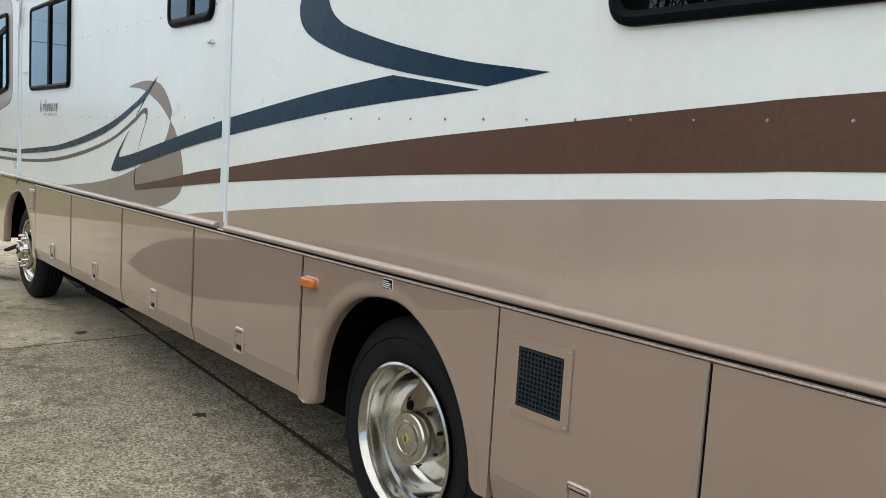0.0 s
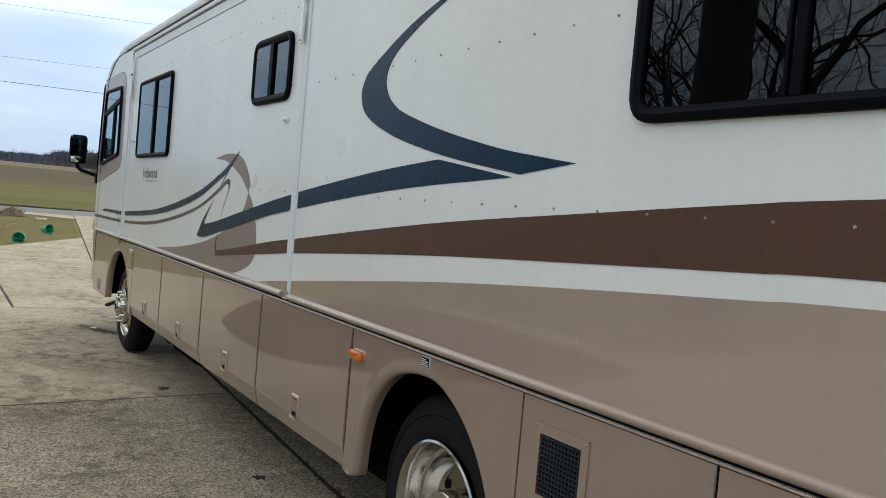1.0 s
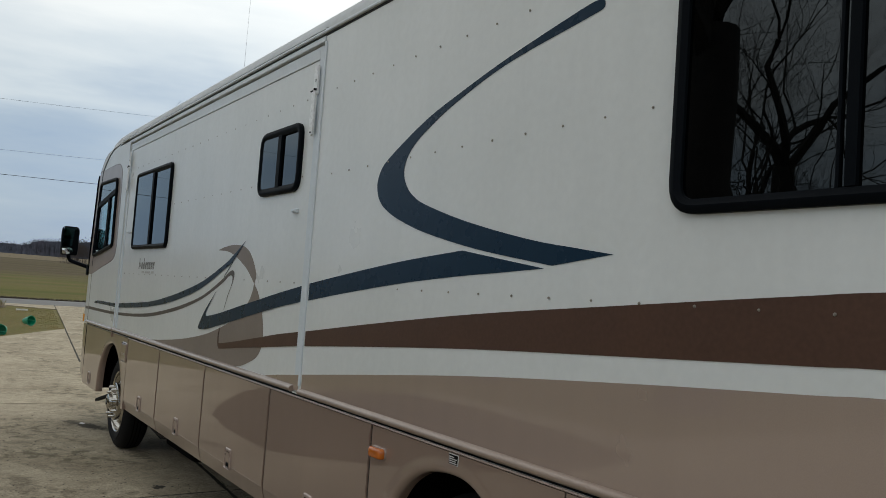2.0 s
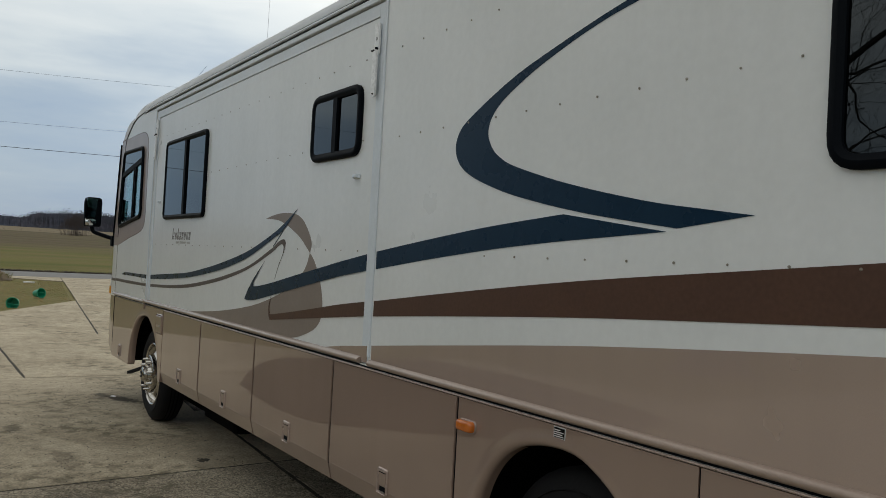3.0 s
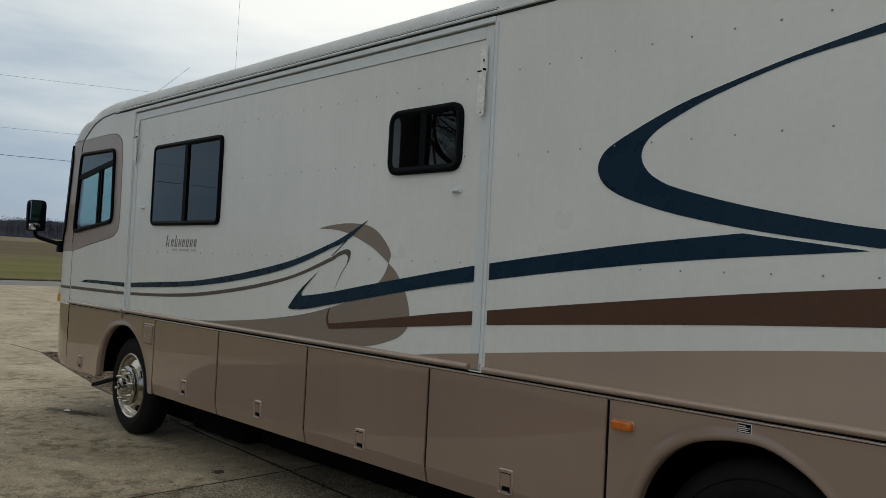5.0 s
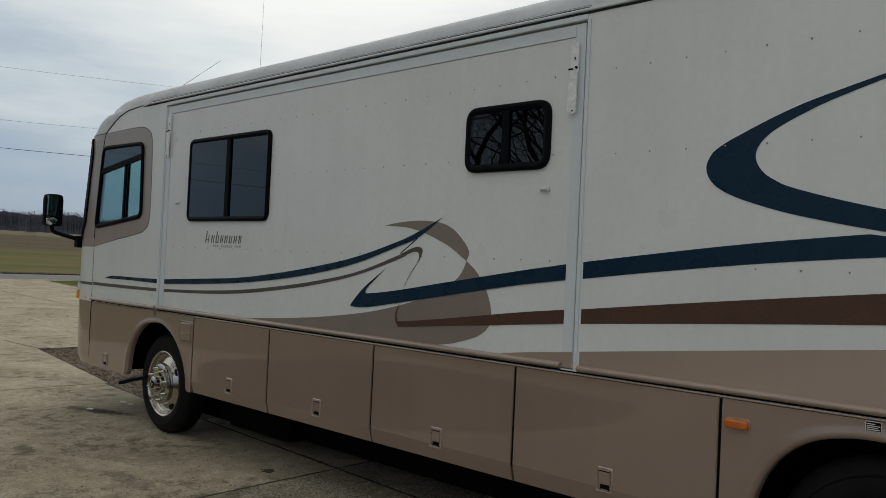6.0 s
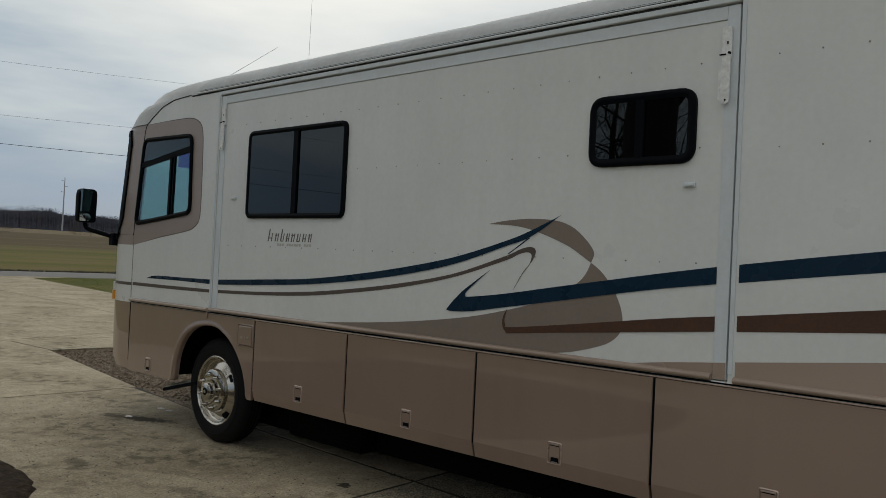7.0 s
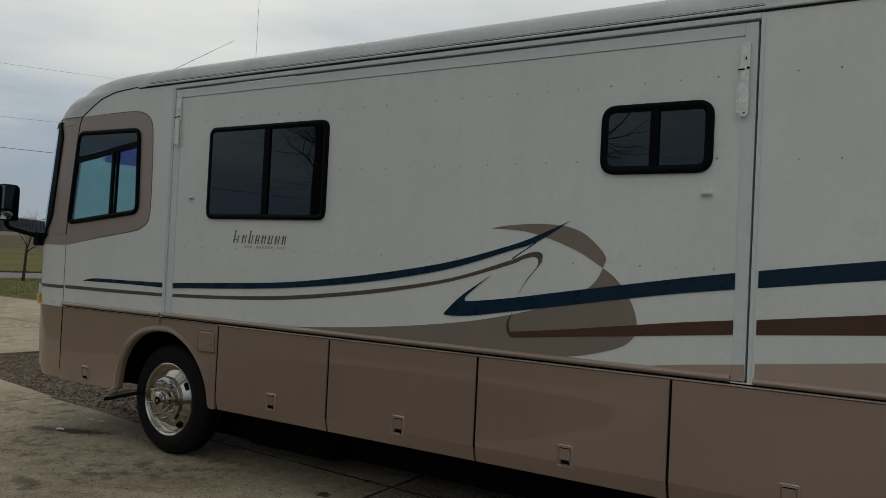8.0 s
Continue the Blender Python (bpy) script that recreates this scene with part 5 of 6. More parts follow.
# Flat glass darkened: its colour stands in for dark surroundings it would mirror.
DARKMIRROR = material("mirror_dark_reflection", (0.11, 0.15, 0.15), 0.03, 1.0, rough_vary=0.01)
MIRROR = material("mirror_silver", (0.75, 0.77, 0.78), 0.03, 1.0, rough_vary=0.01)
mirror(1)
mirror(-1)

# roof aerials
ae = part("whip_aerial", tube(bmesh.new(), [(0.74, 0.335, 3.055), (1.53, 0.36, 3.250)], [0.0022, 0.0011], 6), WIRE, home, "thin slanted whip aerial")
part("aerial_base", box(0.70, 0.79, 0.31, 0.36, 3.005, 3.072, 0.01), BLACK, ae)
part("tall_aerial", tube(bmesh.new(), [(0.96, 1.12, 3.05), (0.96, 1.13, 4.9)], [0.0014, 0.0008], 6), WIRE, home, "tall thin aerial")

# ---- land, drive and road ----
def land_height(x):
    """The fields beyond the road rise gently to the woods."""
    return -0.03 + (0.0219 * (-45.0 - x) if x < -45 else 0.0) if x > -520 else -0.03 + 0.0219 * 475


bm = bmesh.new()
xs = [600, 120, 40, 14, 8, 4, 0, -4, -8, -12, -16, -20, -24, -28, -33, -38, -45, -60, -90, -140, -220, -320, -440, -520, -900, -2600]
ys = [-2600, -600, -240, -110, -50, -25, -14, -8, -4, -1, 2, 5, 9, 14, 22, 35, 60, 120, 260, 600, 2600]
grid = [[bm.verts.new((x, y, land_height(x))) for y in ys] for x in xs]
for i in range(len(xs) - 1):
    for j in range(len(ys) - 1):
        bm.faces.new((grid[i][j], grid[i][j + 1], grid[i + 1][j + 1], grid[i + 1][j]))
ground = part("ground", bm, LAND)
tagged(ground, "winter land of dirt, thin grass and tan stubble fields", "ground", kind="structure")

bm = bmesh.new()
ry = [-400, -200, -100, -50, -20, 0, 10, 20, 35, 60, 120, 250, 400]
rv = [[bm.verts.new((x, y, z)) for x, z in ((-33.2, -0.04), (-33.3, 0.0), (-36.8, 0.045), (-40.3, 0.0), (-40.4, -0.04))] for y in ry]
for a, b in zip(rv, rv[1:]):
    for k in range(4):
        bm.faces.new((a[k], a[k + 1], b[k + 1], b[k]))
tagged(part("road", bm, ASPHALT), "narrow grey asphalt country road", "road", kind="structure")

drive = thing("driveway", (3.0, -1.0, 0.0), "weathered concrete driveway of large slabs", "driveway", kind="structure")
outline = [(14, -30), (14, 3.6), (0.95, 3.6), (0.95, 0.62), (0.1, 0.70), (-1.55, 0.92), (-5.25, 1.46), (-5.27, 9.0), (-19.8, 9.5), (-31.8, 11.4), (-33.25, 14), (-33.25, 0.6), (-30.3, 2.6), (-29.0, 3.82), (-16.9, 2.355), (-16.2, 2.27), (-11.0, -0.36), (-5.0, -3.2), (-2.6, -4.35), (-2.55, -6.2), (1.95, -6.4), (1.95, -30)]
bm = bmesh.new()
bm.faces.new([bm.verts.new((x, y, 0)) for x, y in outline])


def saw(at, normal, keep):
    """Cuts the slabs whose middle lies in keep along a straight joint."""
    fs = [f for f in bm.faces if keep(f.calc_center_median())]
    geom = set(fs)
    for f in fs:
        geom.update(f.edges)
        geom.update(f.verts)
    bmesh.ops.bisect_plane(bm, geom=list(geom), plane_co=at, plane_no=normal, dist=1e-4)


for x in (3.185, 8.1, -1.55, -6.6, -16.6, -21.6, -26.6):
    saw((x, 0, 0), (1, 0.02 if x < -5 else 0.085 if 3 < x < 4 else 0.0, 0), lambda c: True)
saw((0, 0.764, 0), (0.063, 1, 0), lambda c: c.x > -1.5)
saw((0, -3.0, 0), (0, 1, 0), lambda c: c.x > 3.2)
for y in (-8.0, -13.0, -18.0, -24.0):
    saw((0, y, 0), (0, 1, 0), lambda c: c.x > 1.0)
saw((-1.55, -0.62, 0), (0.0, 1, 0), lambda c: c.x < -1.55 and c.x > -9)
saw((-6.68, 1.11, 0), (0.121, 1, 0), lambda c: c.x < -6.6)
saw((-6.6, 5.2, 0), (0.08, 1, 0), lambda c: c.x < -5.0 and c.y > 0.5)
saw((-6.6, 1.40, 0), (-0.052, 1, 0), lambda c: -6.65 < c.x < -1.6)
saw((-8.62, 0.55, 0), (0.907, 1, 0), lambda c: c.x < -6.6 and c.y < 1.5)
saw((-6.95, 2.05, 0), (1.0, 0.30, 0), lambda c: -12 < c.x < -5.3 and 1.4 < c.y < 6)
bm.faces.ensure_lookup_table()
rnd = random.Random(4)
for f in list(bm.faces):
    pts = [(v.co.x, v.co.y) for v in f.verts]
    if f.calc_area() < 0.05:
        continue
    # walk the edge in short steps so that it can crumble a little
    fine = []
    for i in range(len(pts)):
        a, b = Vector(pts[i]), Vector(pts[(i + 1) % len(pts)])
        n = max(1, min(60, int((b - a).length / 0.18)))
        fine += [a.lerp(b, k / n) for k in range(n)]
    cen = sum((Vector(p) for p in fine), Vector((0, 0))) / len(fine)
    n = len(fine)
    area = sum(fine[i].x * fine[(i + 1) % n].y - fine[(i + 1) % n].x * fine[i].y for i in range(n))
    sgn = 1 if area > 0 else -1
    sb_ = bmesh.new()
    rim_, top_, low_ = [], [], []
    for i in range(n):
        t = (fine[(i + 1) % n] - fine[i - 1]).normalized()
        nn = Vector((-t.y, t.x)) * sgn
        j = (0.008 if cen.x > -1.6 else 0.009) + 0.007 * rnd.random()
        p, q = fine[i] + nn * j, fine[i] + nn * (j + 0.006)
        rim_.append(sb_.verts.new((p.x, p.y, -0.010)))
        top_.append(sb_.verts.new((q.x, q.y, 0.0)))
        low_.append(sb_.verts.new((p.x, p.y, -0.09)))
    for i in range(n):
        k = (i + 1) % n
        sb_.faces.new((rim_[i], rim_[k], top_[k], top_[i]))
        sb_.faces.new((low_[i], low_[k], rim_[k], rim_[i]))
    sb_.faces.new(top_)
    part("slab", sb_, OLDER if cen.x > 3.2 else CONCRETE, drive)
bm.free()
fill = bmesh.new()
fill.faces.new([fill.verts.new((x, y, -0.0035)) for x, y in outline])
part("joint_fill", fill, DIRTCRACK, drive, "dark dirt in the joints")

# damp dirt and moss along the joint beside the motorhome
bm = bmesh.new()
rnd = random.Random(11)
for k in range(1700):
    x = rnd.uniform(2.2, 8.6)
    y = 0.764 - 0.063 * x + rnd.gauss(0, 0.005 + 0.013 * math.sin(x * 3.1 + 1.3 * math.sin(x * 1.7)) ** 6)
    s = rnd.uniform(0.002, 0.008)
    c = Vector((x, y, 0.001))
    vs = [bm.verts.new(c + Vector((s * 1.8 * math.cos(a + rnd.random() * 0.5), s * math.sin(a), 0.0))) for a in (0, 1.05, 2.1, 3.15, 4.2, 5.25)]
    tip = bm.verts.new(c + Vector((0, 0, s * 0.5)))
    for i in range(6):
        bm.faces.new((vs[i], vs[(i + 1) % 6], tip))
tagged(part("joint_dirt", bm, DIRTCRACK), "dark damp dirt and moss along a concrete joint", "dirt", kind="stuff")


def blot(name, x, y, sx, sy, seed, mat, label):
    r = random.Random(seed)
    bm = bmesh.new()
    c = bm.verts.new((x, y, 0.0022))
    ph = [r.random() * 6.3 for _ in range(3)]
    vs = []
    for k in range(40):
        a = 2 * math.pi * k / 40
        q = 1 + 0.25 * math.sin(2 * a + ph[0]) + 0.18 * math.sin(5 * a + ph[1]) + 0.12 * math.sin(9 * a + ph[2])
        vs.append(bm.verts.new((x + sx * q * math.cos(a), y + sy * q * math.sin(a), 0.0020)))
    for k in range(40):
        bm.faces.new((c, vs[k], vs[(k + 1) % 40]))
    return tagged(part(name, bm, mat), label, "stain", kind="stuff")


blot("tar_patch", 2.93, 0.10, 0.062, 0.040, 5, DIRTCRACK, "small dark tar patch on the concrete")
blot("tar_patch", 5.175, 0.10, 0.05, 0.028, 6, DIRTCRACK, "small dark tar patch on the concrete")


# scattered dead leaves, twigs and grit on the concrete
def litter(count, x0, x1, y0, y1, seed, mat, name, label, long_=1.0, size=(0.006, 0.020), inside=None, base=0.003):
    r = random.Random(seed)
    bm = bmesh.new()
    for k in range(count):
        x, y = r.uniform(x0, x1), r.uniform(y0, y1)
        if inside and not inside(x, y):
            continue
        s, a = r.uniform(*size), r.random() * 6.3
        u, w = Vector((math.cos(a), math.sin(a), 0)), Vector((-math.sin(a), math.cos(a), 0))
        c = Vector((x, y, base))
        h = s * 0.35
        vs = [bm.verts.new(c - u * s * long_), bm.verts.new(c + w * s * 0.5 + Vector((0, 0, h))), bm.verts.new(c + u * s * long_ + Vector((0, 0, h * 0.6))), bm.verts.new(c - w * s * 0.5 + Vector((0, 0, h * 0.2)))]
        bm.faces.new((vs[0], vs[1], vs[2]))
        bm.faces.new((vs[0], vs[2], vs[3]))
    return tagged(part(name, bm, mat), label, "litter", kind="stuff")


litter(2600, -6.0, 8.0, -1.45, 0.52, 21, LEAF, "leaf_litter", "scattered dead leaf bits on the concrete", 1.5, (0.002, 0.008))
litter(500, -12.0, 0.0, -0.6, 6.0, 22, LEAF, "leaf_litter", "scattered dead leaf bits on the concrete", 1.4, (0.004, 0.013))
litter(1300, -1.2, 3.3, -1.3, 0.35, 25, BARK, "leaf_litter", "dark specks of leaf dirt on the concrete", 1.3, (0.003, 0.010))
litter(40, -2.0, 7.0, -1.4, 0.4, 23, BARK, "twigs", "small dark twigs on the concrete", 6.0, (0.003, 0.007))
litter(900, 3.3, 8.5, -2.2, 0.3, 24, PEBBLE, "grit", "loose grit on the concrete", 1.0, (0.003, 0.007))
for x, y in ((-0.23, 0.47), (-0.08, 0.476), (-0.024, 0.044)):
    bm = bmesh.new()
    s = 0.042
    mid = bm.verts.new((x, y, 0.016))
    vs = [bm.verts.new((x + s * math.cos(a) * (1.0 + 0.25 * math.sin(5 * a + x * 9)), y + 0.7 * s * math.sin(a), 0.003 + 0.007 * math.sin(3 * a + y * 7) ** 2)) for a in [2 * math.pi * k / 9 for k in range(9)]]
    for k in range(9):
        bm.faces.new((mid, vs[k], vs[(k + 1) % 9]))
    tagged(part("paper_scrap", bm, STICKW), "small white paper scrap on the concrete", "litter", "paper scraps")


def stones(count, areas, seed, name, label, size, z=-0.03, mat=PEBBLE):
    r = random.Random(seed)
    vs_, fs_ = [], []
    for k in range(count):
        x0, x1, y0, y1 = areas[k % len(areas)]
        x, y, s = r.uniform(x0, x1), r.uniform(y0, y1), r.uniform(*size)
        b = len(vs_)
        for ang in (0, 2.1, 4.2):
            a = ang + r.random()
            vs_.append((x + s * math.cos(a), y + s * math.sin(a), z))
        vs_.append((x + s * 0.2, y, z + s * r.uniform(0.5, 1.0)))
        vs_.append((x - s * 0.3, y + s * 0.3, z + s * 0.6))
        fs_ += [(b, b + 1, b + 3), (b + 1, b + 4, b + 3), (b + 1, b + 2, b + 4), (b + 2, b, b + 3), (b + 2, b + 3, b + 4)]
    me = bpy.data.meshes.new(name)
    me.from_pydata(vs_, [], fs_)
    me.materials.append(mat)
    return tagged(new(name, me), label, "gravel", kind="stuff")


stones(5200, [(-5.4, 3.1, 0.95, 3.0), (-5.4, -1.0, 1.5, 4.5), (-5.3, 0.5, 0.95, 2.6)], 31, "gravel", "loose gravel and clods beside the concrete", (0.006, 0.026))
litter(1500, -5.4, 1.8, 1.0, 3.2, 32, LEAF, "leaf_litter", "dead leaves on the dirt", 1.3, (0.012, 0.035), base=-0.028)
# a low bed of mulch with a ragged rim beside the drive
r = random.Random(34)
BED = [(-0.6, -1.60), (0.2, -1.46), (1.0, -1.41), (1.65, -1.44), (2.02, -1.60), (2.4, -2.0), (3.0, -2.7), (3.3, -4.0), (2.9, -5.2), (1.2, -5.5), (-0.5, -5.6), (-2.3, -5.3), (-2.55, -3.7),
       (-2.85, -2.98), (-2.3, -2.45), (-1.2, -1.88)]


def in_bed(x, y, gap=0.12):
    """Whether a place lies in the bed, clear of its rim."""
    n, inside = len(BED), False
    for i in range(n):
        (x0, y0), (x1, y1) = BED[i], BED[(i + 1) % n]
        if (y0 > y) != (y1 > y) and x < (x1 - x0) * (y - y0) / (y1 - y0) + x0:
            inside = not inside
        a, d = Vector((x0, y0)), Vector((x1 - x0, y1 - y0))
        q = max(0.0, min(1.0, (Vector((x, y)) - a).dot(d) / d.length_squared))
        if (Vector((x, y)) - a - d * q).length < gap:
            return False
    return inside


rim_b = []
for i in range(len(BED)):
    a, b = Vector(BED[i]), Vector(BED[(i + 1) % len(BED)])
    steps_ = max(2, int((b - a).length / 0.10))
    rim_b += [a.lerp(b, k / steps_) + Vector((r.uniform(-0.022, 0.022), r.uniform(-0.022, 0.022))) for k in range(steps_)]
bm = bmesh.new()
loops = []
n = len(rim_b)
for inward, z_ in ((0.0, 0.001), (0.03, 0.020), (0.09, 0.036)):
    row = []
    for i in range(n):
        t_ = (rim_b[(i + 2) % n] - rim_b[i - 2]).normalized()
        p = rim_b[i] + Vector((t_.y, -t_.x)) * inward
        row.append(bm.verts.new((p.x, p.y, z_ + r.uniform(-0.005, 0.007) * (z_ > 0.01))))
    loops.append(row)
for a, b in zip(loops, loops[1:]):
    for k in range(n):
        bm.faces.new((a[k], a[(k + 1) % n], b[(k + 1) % n], b[k]))
bm.faces.new(loops[-1])
tagged(part("planting_bed", bm, MULCH), "low bed of dark mulch and leaves beside the concrete", "bed", kind="stuff")
litter(2600, -2.9, 3.4, -5.6, -1.5, 33, LEAF, "leaf_litter", "dead leaves on the mulch", 1.3, (0.012, 0.035), in_bed, 0.040)


def tufts(count, place, seed, tall, label, mat=GRASS, wide=0.012):
    """Blades of grass, three to a tuft."""
    r = random.Random(seed)
    vs_, fs_ = [], []
    while count:
        x, y = place(r)
        if x is None:
            continue
        count -= 1
        z = land_height(x)
        for q in range(3):
            h, a = r.uniform(*tall), r.random() * 6.3
            dx, dy = math.cos(a), math.sin(a)
            b = len(vs_)
            vs_ += [(x - dy * wide, y + dx * wide, z), (x + dy * wide, y - dx * wide, z), (x + dx * h * 0.7, y + dy * h * 0.7, z + h)]
            fs_.append((b, b + 1, b + 2))
    me = bpy.data.meshes.new("grass")
    me.from_pydata(vs_, [], fs_)
    me.materials.append(mat)
    return tagged(new("grass", me), label, "grass", kind="stuff")


def on_island(r):
    x, y = r.uniform(-31.0, -3.0), r.uniform(-9.0, 3.6)
    line = 2.27 - (x + 16.2) * 0.506 if x > -16.5 else 2.355 - (x + 16.9) * 0.121
    return (x, y) if y < line - 0.12 else (None, None)


def on_far_verge(r):
    x, y = r.uniform(-32.8, -10), r.uniform(9.5, 24)
    line = 9.5 + 0.35 if x > -19.8 else 9.6 - (x + 19.8) * 0.16
    return (x, y) if y > line else (None, None)


tufts(40000, on_island, 41, (0.008, 0.022), "short winter grass with dead leaves beside the drive", wide=0.006)
tufts(26000, on_far_verge, 42, (0.015, 0.045), "short green winter grass beside the road", VERGE, 0.008)
tufts(5000, lambda r: (-40.6 - abs(r.gauss(0, 0.35)), r.uniform(-15, 50)), 43, (0.05, 0.16), "rough brown grass along the road's far edge", BRUSH, 0.02)
litter(3400, -28.0, -6.0, -4.0, 3.6, 45, OAKLEAF, "leaf_litter", "dead leaves on the grass", 1.2, (0.014, 0.034), lambda x, y: y < (2.2 - (x + 16.2) * 0.506 if x > -16.5 else 2.28 - (x + 16.9) * 0.121), -0.028)


# green plastic tubs lying on the grass
def tub(x, y, turn, tip):
    g = thing("green_tub", (x, y, -0.03), "green plastic tub lying on its side on the grass", "tub", "tubs on the grass")
    prof = [(0.0, 0.0), (0.14, 0.0), (0.15, 0.02), (0.215, 0.40), (0.235, 0.405), (0.238, 0.43), (0.208, 0.43), (0.205, 0.40), (0.14, 0.03), (0.0, 0.03)]
    m = pose(0, 0, 0.215, 0, 0, turn) @ pose(0, -0.2, 0, tip, 0, 0)
    b = lathe(prof, 28)
    bmesh.ops.transform(b, matrix=m, verts=b.verts)
    body = part("tub_body", b, GREEN, None, "", smooth=True)
    h = tube(bmesh.new(), [(0.235 * math.cos(a), 0.42 + 0.16 * math.sin(a), 0.235 * math.cos(a) * 0.2) for a in [math.pi * k / 14 for k in range(15)]], 0.010, 6)
    bmesh.ops.transform(h, matrix=m, verts=h.verts)
    hd = part("tub_handle", h, GREEN, None, "", smooth=True)
    for o in (body, hd):
        o.parent = g
    return g


tub(-13.3, 0.42, 250, -4).scale = (0.62, 0.62, 0.62)
tub(-17.2, 1.42, 300, 6).scale = (0.62, 0.62, 0.62)

# dirt mound and a pale board by the road
bm = bmesh.new()
r = random.Random(51)
rings = []
for k in range(9):
    t = k / 8
    rings.append([bm.verts.new((-28.9 + (0.55 * (1 - t)) * math.cos(a) * (1 + 0.3 * r.random()), 1.42 + (0.42 * (1 - t)) * math.sin(a) * (1 + 0.3 * r.random()), -0.05 + 0.40 * t ** 0.8 + 0.05 * r.random())) for a in [2 * math.pi * i / 22 for i in range(22)]])
for a, b in zip(rings, rings[1:]):
    for i in range(22):
        bm.faces.new((a[i], a[(i + 1) % 22], b[(i + 1) % 22], b[i]))
bm.faces.new(rings[-1])
tagged(part("dirt_mound", bm, MOUND, smooth=True), "small mound of dug brown dirt by the road", "mound", kind="stuff")
tufts(90, lambda r: (-28.9 + r.gauss(0, 0.18), 1.42 + r.gauss(0, 0.16)), 52, (0.22, 0.40), "dry brown weeds standing in the dug dirt", GRASS, 0.02)
tagged(part("pale_board", box(-27.3, -27.05, 2.12, 2.52, -0.03, 0.02, 0.004), FENCEP), "pale board lying in the grass by the road", "board")

# gate post with a wire gate by the road
post = thing("gate_post", (-30.0, 0.90, -0.03), "white gate post with a thin metal gate by the road", "post")
for o in (part("post", box(-30.04, -29.96, 0.86, 0.94, -0.05, 1.15, 0.012), FENCEP), part("post_cap", box(-30.05, -29.95, 0.85, 0.95, 1.152, 1.18, 0.012), FENCEP)):
    o.parent, o.matrix_parent_inverse = post, Matrix.Translation(post.location).inverted()
for k in range(5):
    z = 0.25 + 0.20 * k
    o = part("gate_rail", tube(bmesh.new(), [(-30.0, 0.82, z), (-30.0, -2.6, z)], 0.018, 6), FENCEP)
    o.parent, o.matrix_parent_inverse = post, Matrix.Translation(post.location).inverted()
for y in (0.7, -0.9, -2.6):
    o = part("gate_stile", tube(bmesh.new(), [(-30.0, y, 0.22), (-30.0, y, 1.09)], 0.02, 6), FENCEP)
    o.parent, o.matrix_parent_inverse = post, Matrix.Translation(post.location).inverted()


# ---- trees ----
def limbs(bm, p, d, length, radius, depth, r, seg, spread=0.55, lift=0.12):
    """Adds a limb and, from it, smaller ones."""
    pts, rad = [p.copy()], [radius]
    n = 5 if depth > 1 else 3
    for k in range(n):
        d = (d + Vector((r.gauss(0, 0.25), r.gauss(0, 0.25), r.gauss(0, 0.20) + lift * 0.35))).normalized()
        p = p + d * (length / n)
        pts.append(p.copy())
        rad.append(radius * (1 - 0.42 * (k + 1) / n))
    tube(bm, pts, rad, seg, caps=False)
    if depth == 0:
        return
    for k in range(r.choice((3, 4, 4)) if depth > 1 else 6):
        at = pts[-1] if k < 2 else pts[r.randrange(1, len(pts))]
        ax = Vector((r.gauss(0, 1), r.gauss(0, 1), r.gauss(0, 0.5)))
        nd = (d + ax.normalized() * spread * r.uniform(0.6, 1.35)).normalized()
        limbs(bm, at, nd, length * r.uniform(0.58, 0.82), rad[-1] * r.uniform(0.48, 0.78), depth - 1, r, max(3, seg - 1), spread, lift)


def bare_tree(x, y, height, girth, seed, label, depth=7, group="bare trees", forked=None):
    r = random.Random(seed)
    z = land_height(x)
    t = thing("bare_tree", (x, y, z), label, "tree", group)
    bm = bmesh.new()
    fork = forked or height * r.uniform(0.22, 0.3)
    rise = [-0.1, 0.12, 0.45] + [0.45 + (fork - 0.45) * k / 7 for k in range(1, 8)]
    wide_ = [1.55, 1.22, 1.02] + [1.0 - 0.12 * k / 7 + r.uniform(-0.05, 0.05) for k in range(1, 8)]
    tube(bm, [(0.08 * z_ / fork + r.gauss(0, girth * 0.05), 0.05 * z_ / fork + r.gauss(0, girth * 0.05), z_) for z_ in rise], [girth * w_ for w_ in wide_], 14)
    tr = part("trunk", bm, BARK, None, smooth=True)
    tr.parent = t
    bm = bmesh.new()
    for k in range(4):
        a = 2 * math.pi * k / 4 + r.random()
        d = Vector((0.55 * math.cos(a), 0.55 * math.sin(a), 0.9)).normalized()
        limbs(bm, Vector((0.08, 0.05, fork * r.uniform(0.82, 1.0))), d, height * 0.27, girth * r.uniform(0.36, 0.5), depth - 1, r, 6)
    cr = part("crown", bm, BARK, None, smooth=True)
    cr.parent = t
    return t


bare_tree(-0.35, -9.8, 16.0, 0.50, 61, "large bare tree with a thick dark trunk", 7, forked=6.6)
bare_tree(-4.7, -8.4, 13.0, 0.34, 69, "bare tree with a dark trunk beside the yard", 6, forked=5.0)
bare_tree(-5.4, -19.0, 14.0, 0.34, 62, "bare forked tree beyond the yard", 7, forked=6.0)
bare_tree(-7.4, -17.5, 13.0, 0.25, 63, "bare tree beyond the yard", 6)
bare_tree(-10.0, -16.0, 13.0, 0.26, 64, "bare tree beyond the yard", 6)
bare_tree(-8.6, -21.0, 14.0, 0.28, 65, "bare tree beyond the yard", 6)
bare_tree(-16.0, -24.0, 15.0, 0.30, 66, "bare tree beyond the yard", 6)
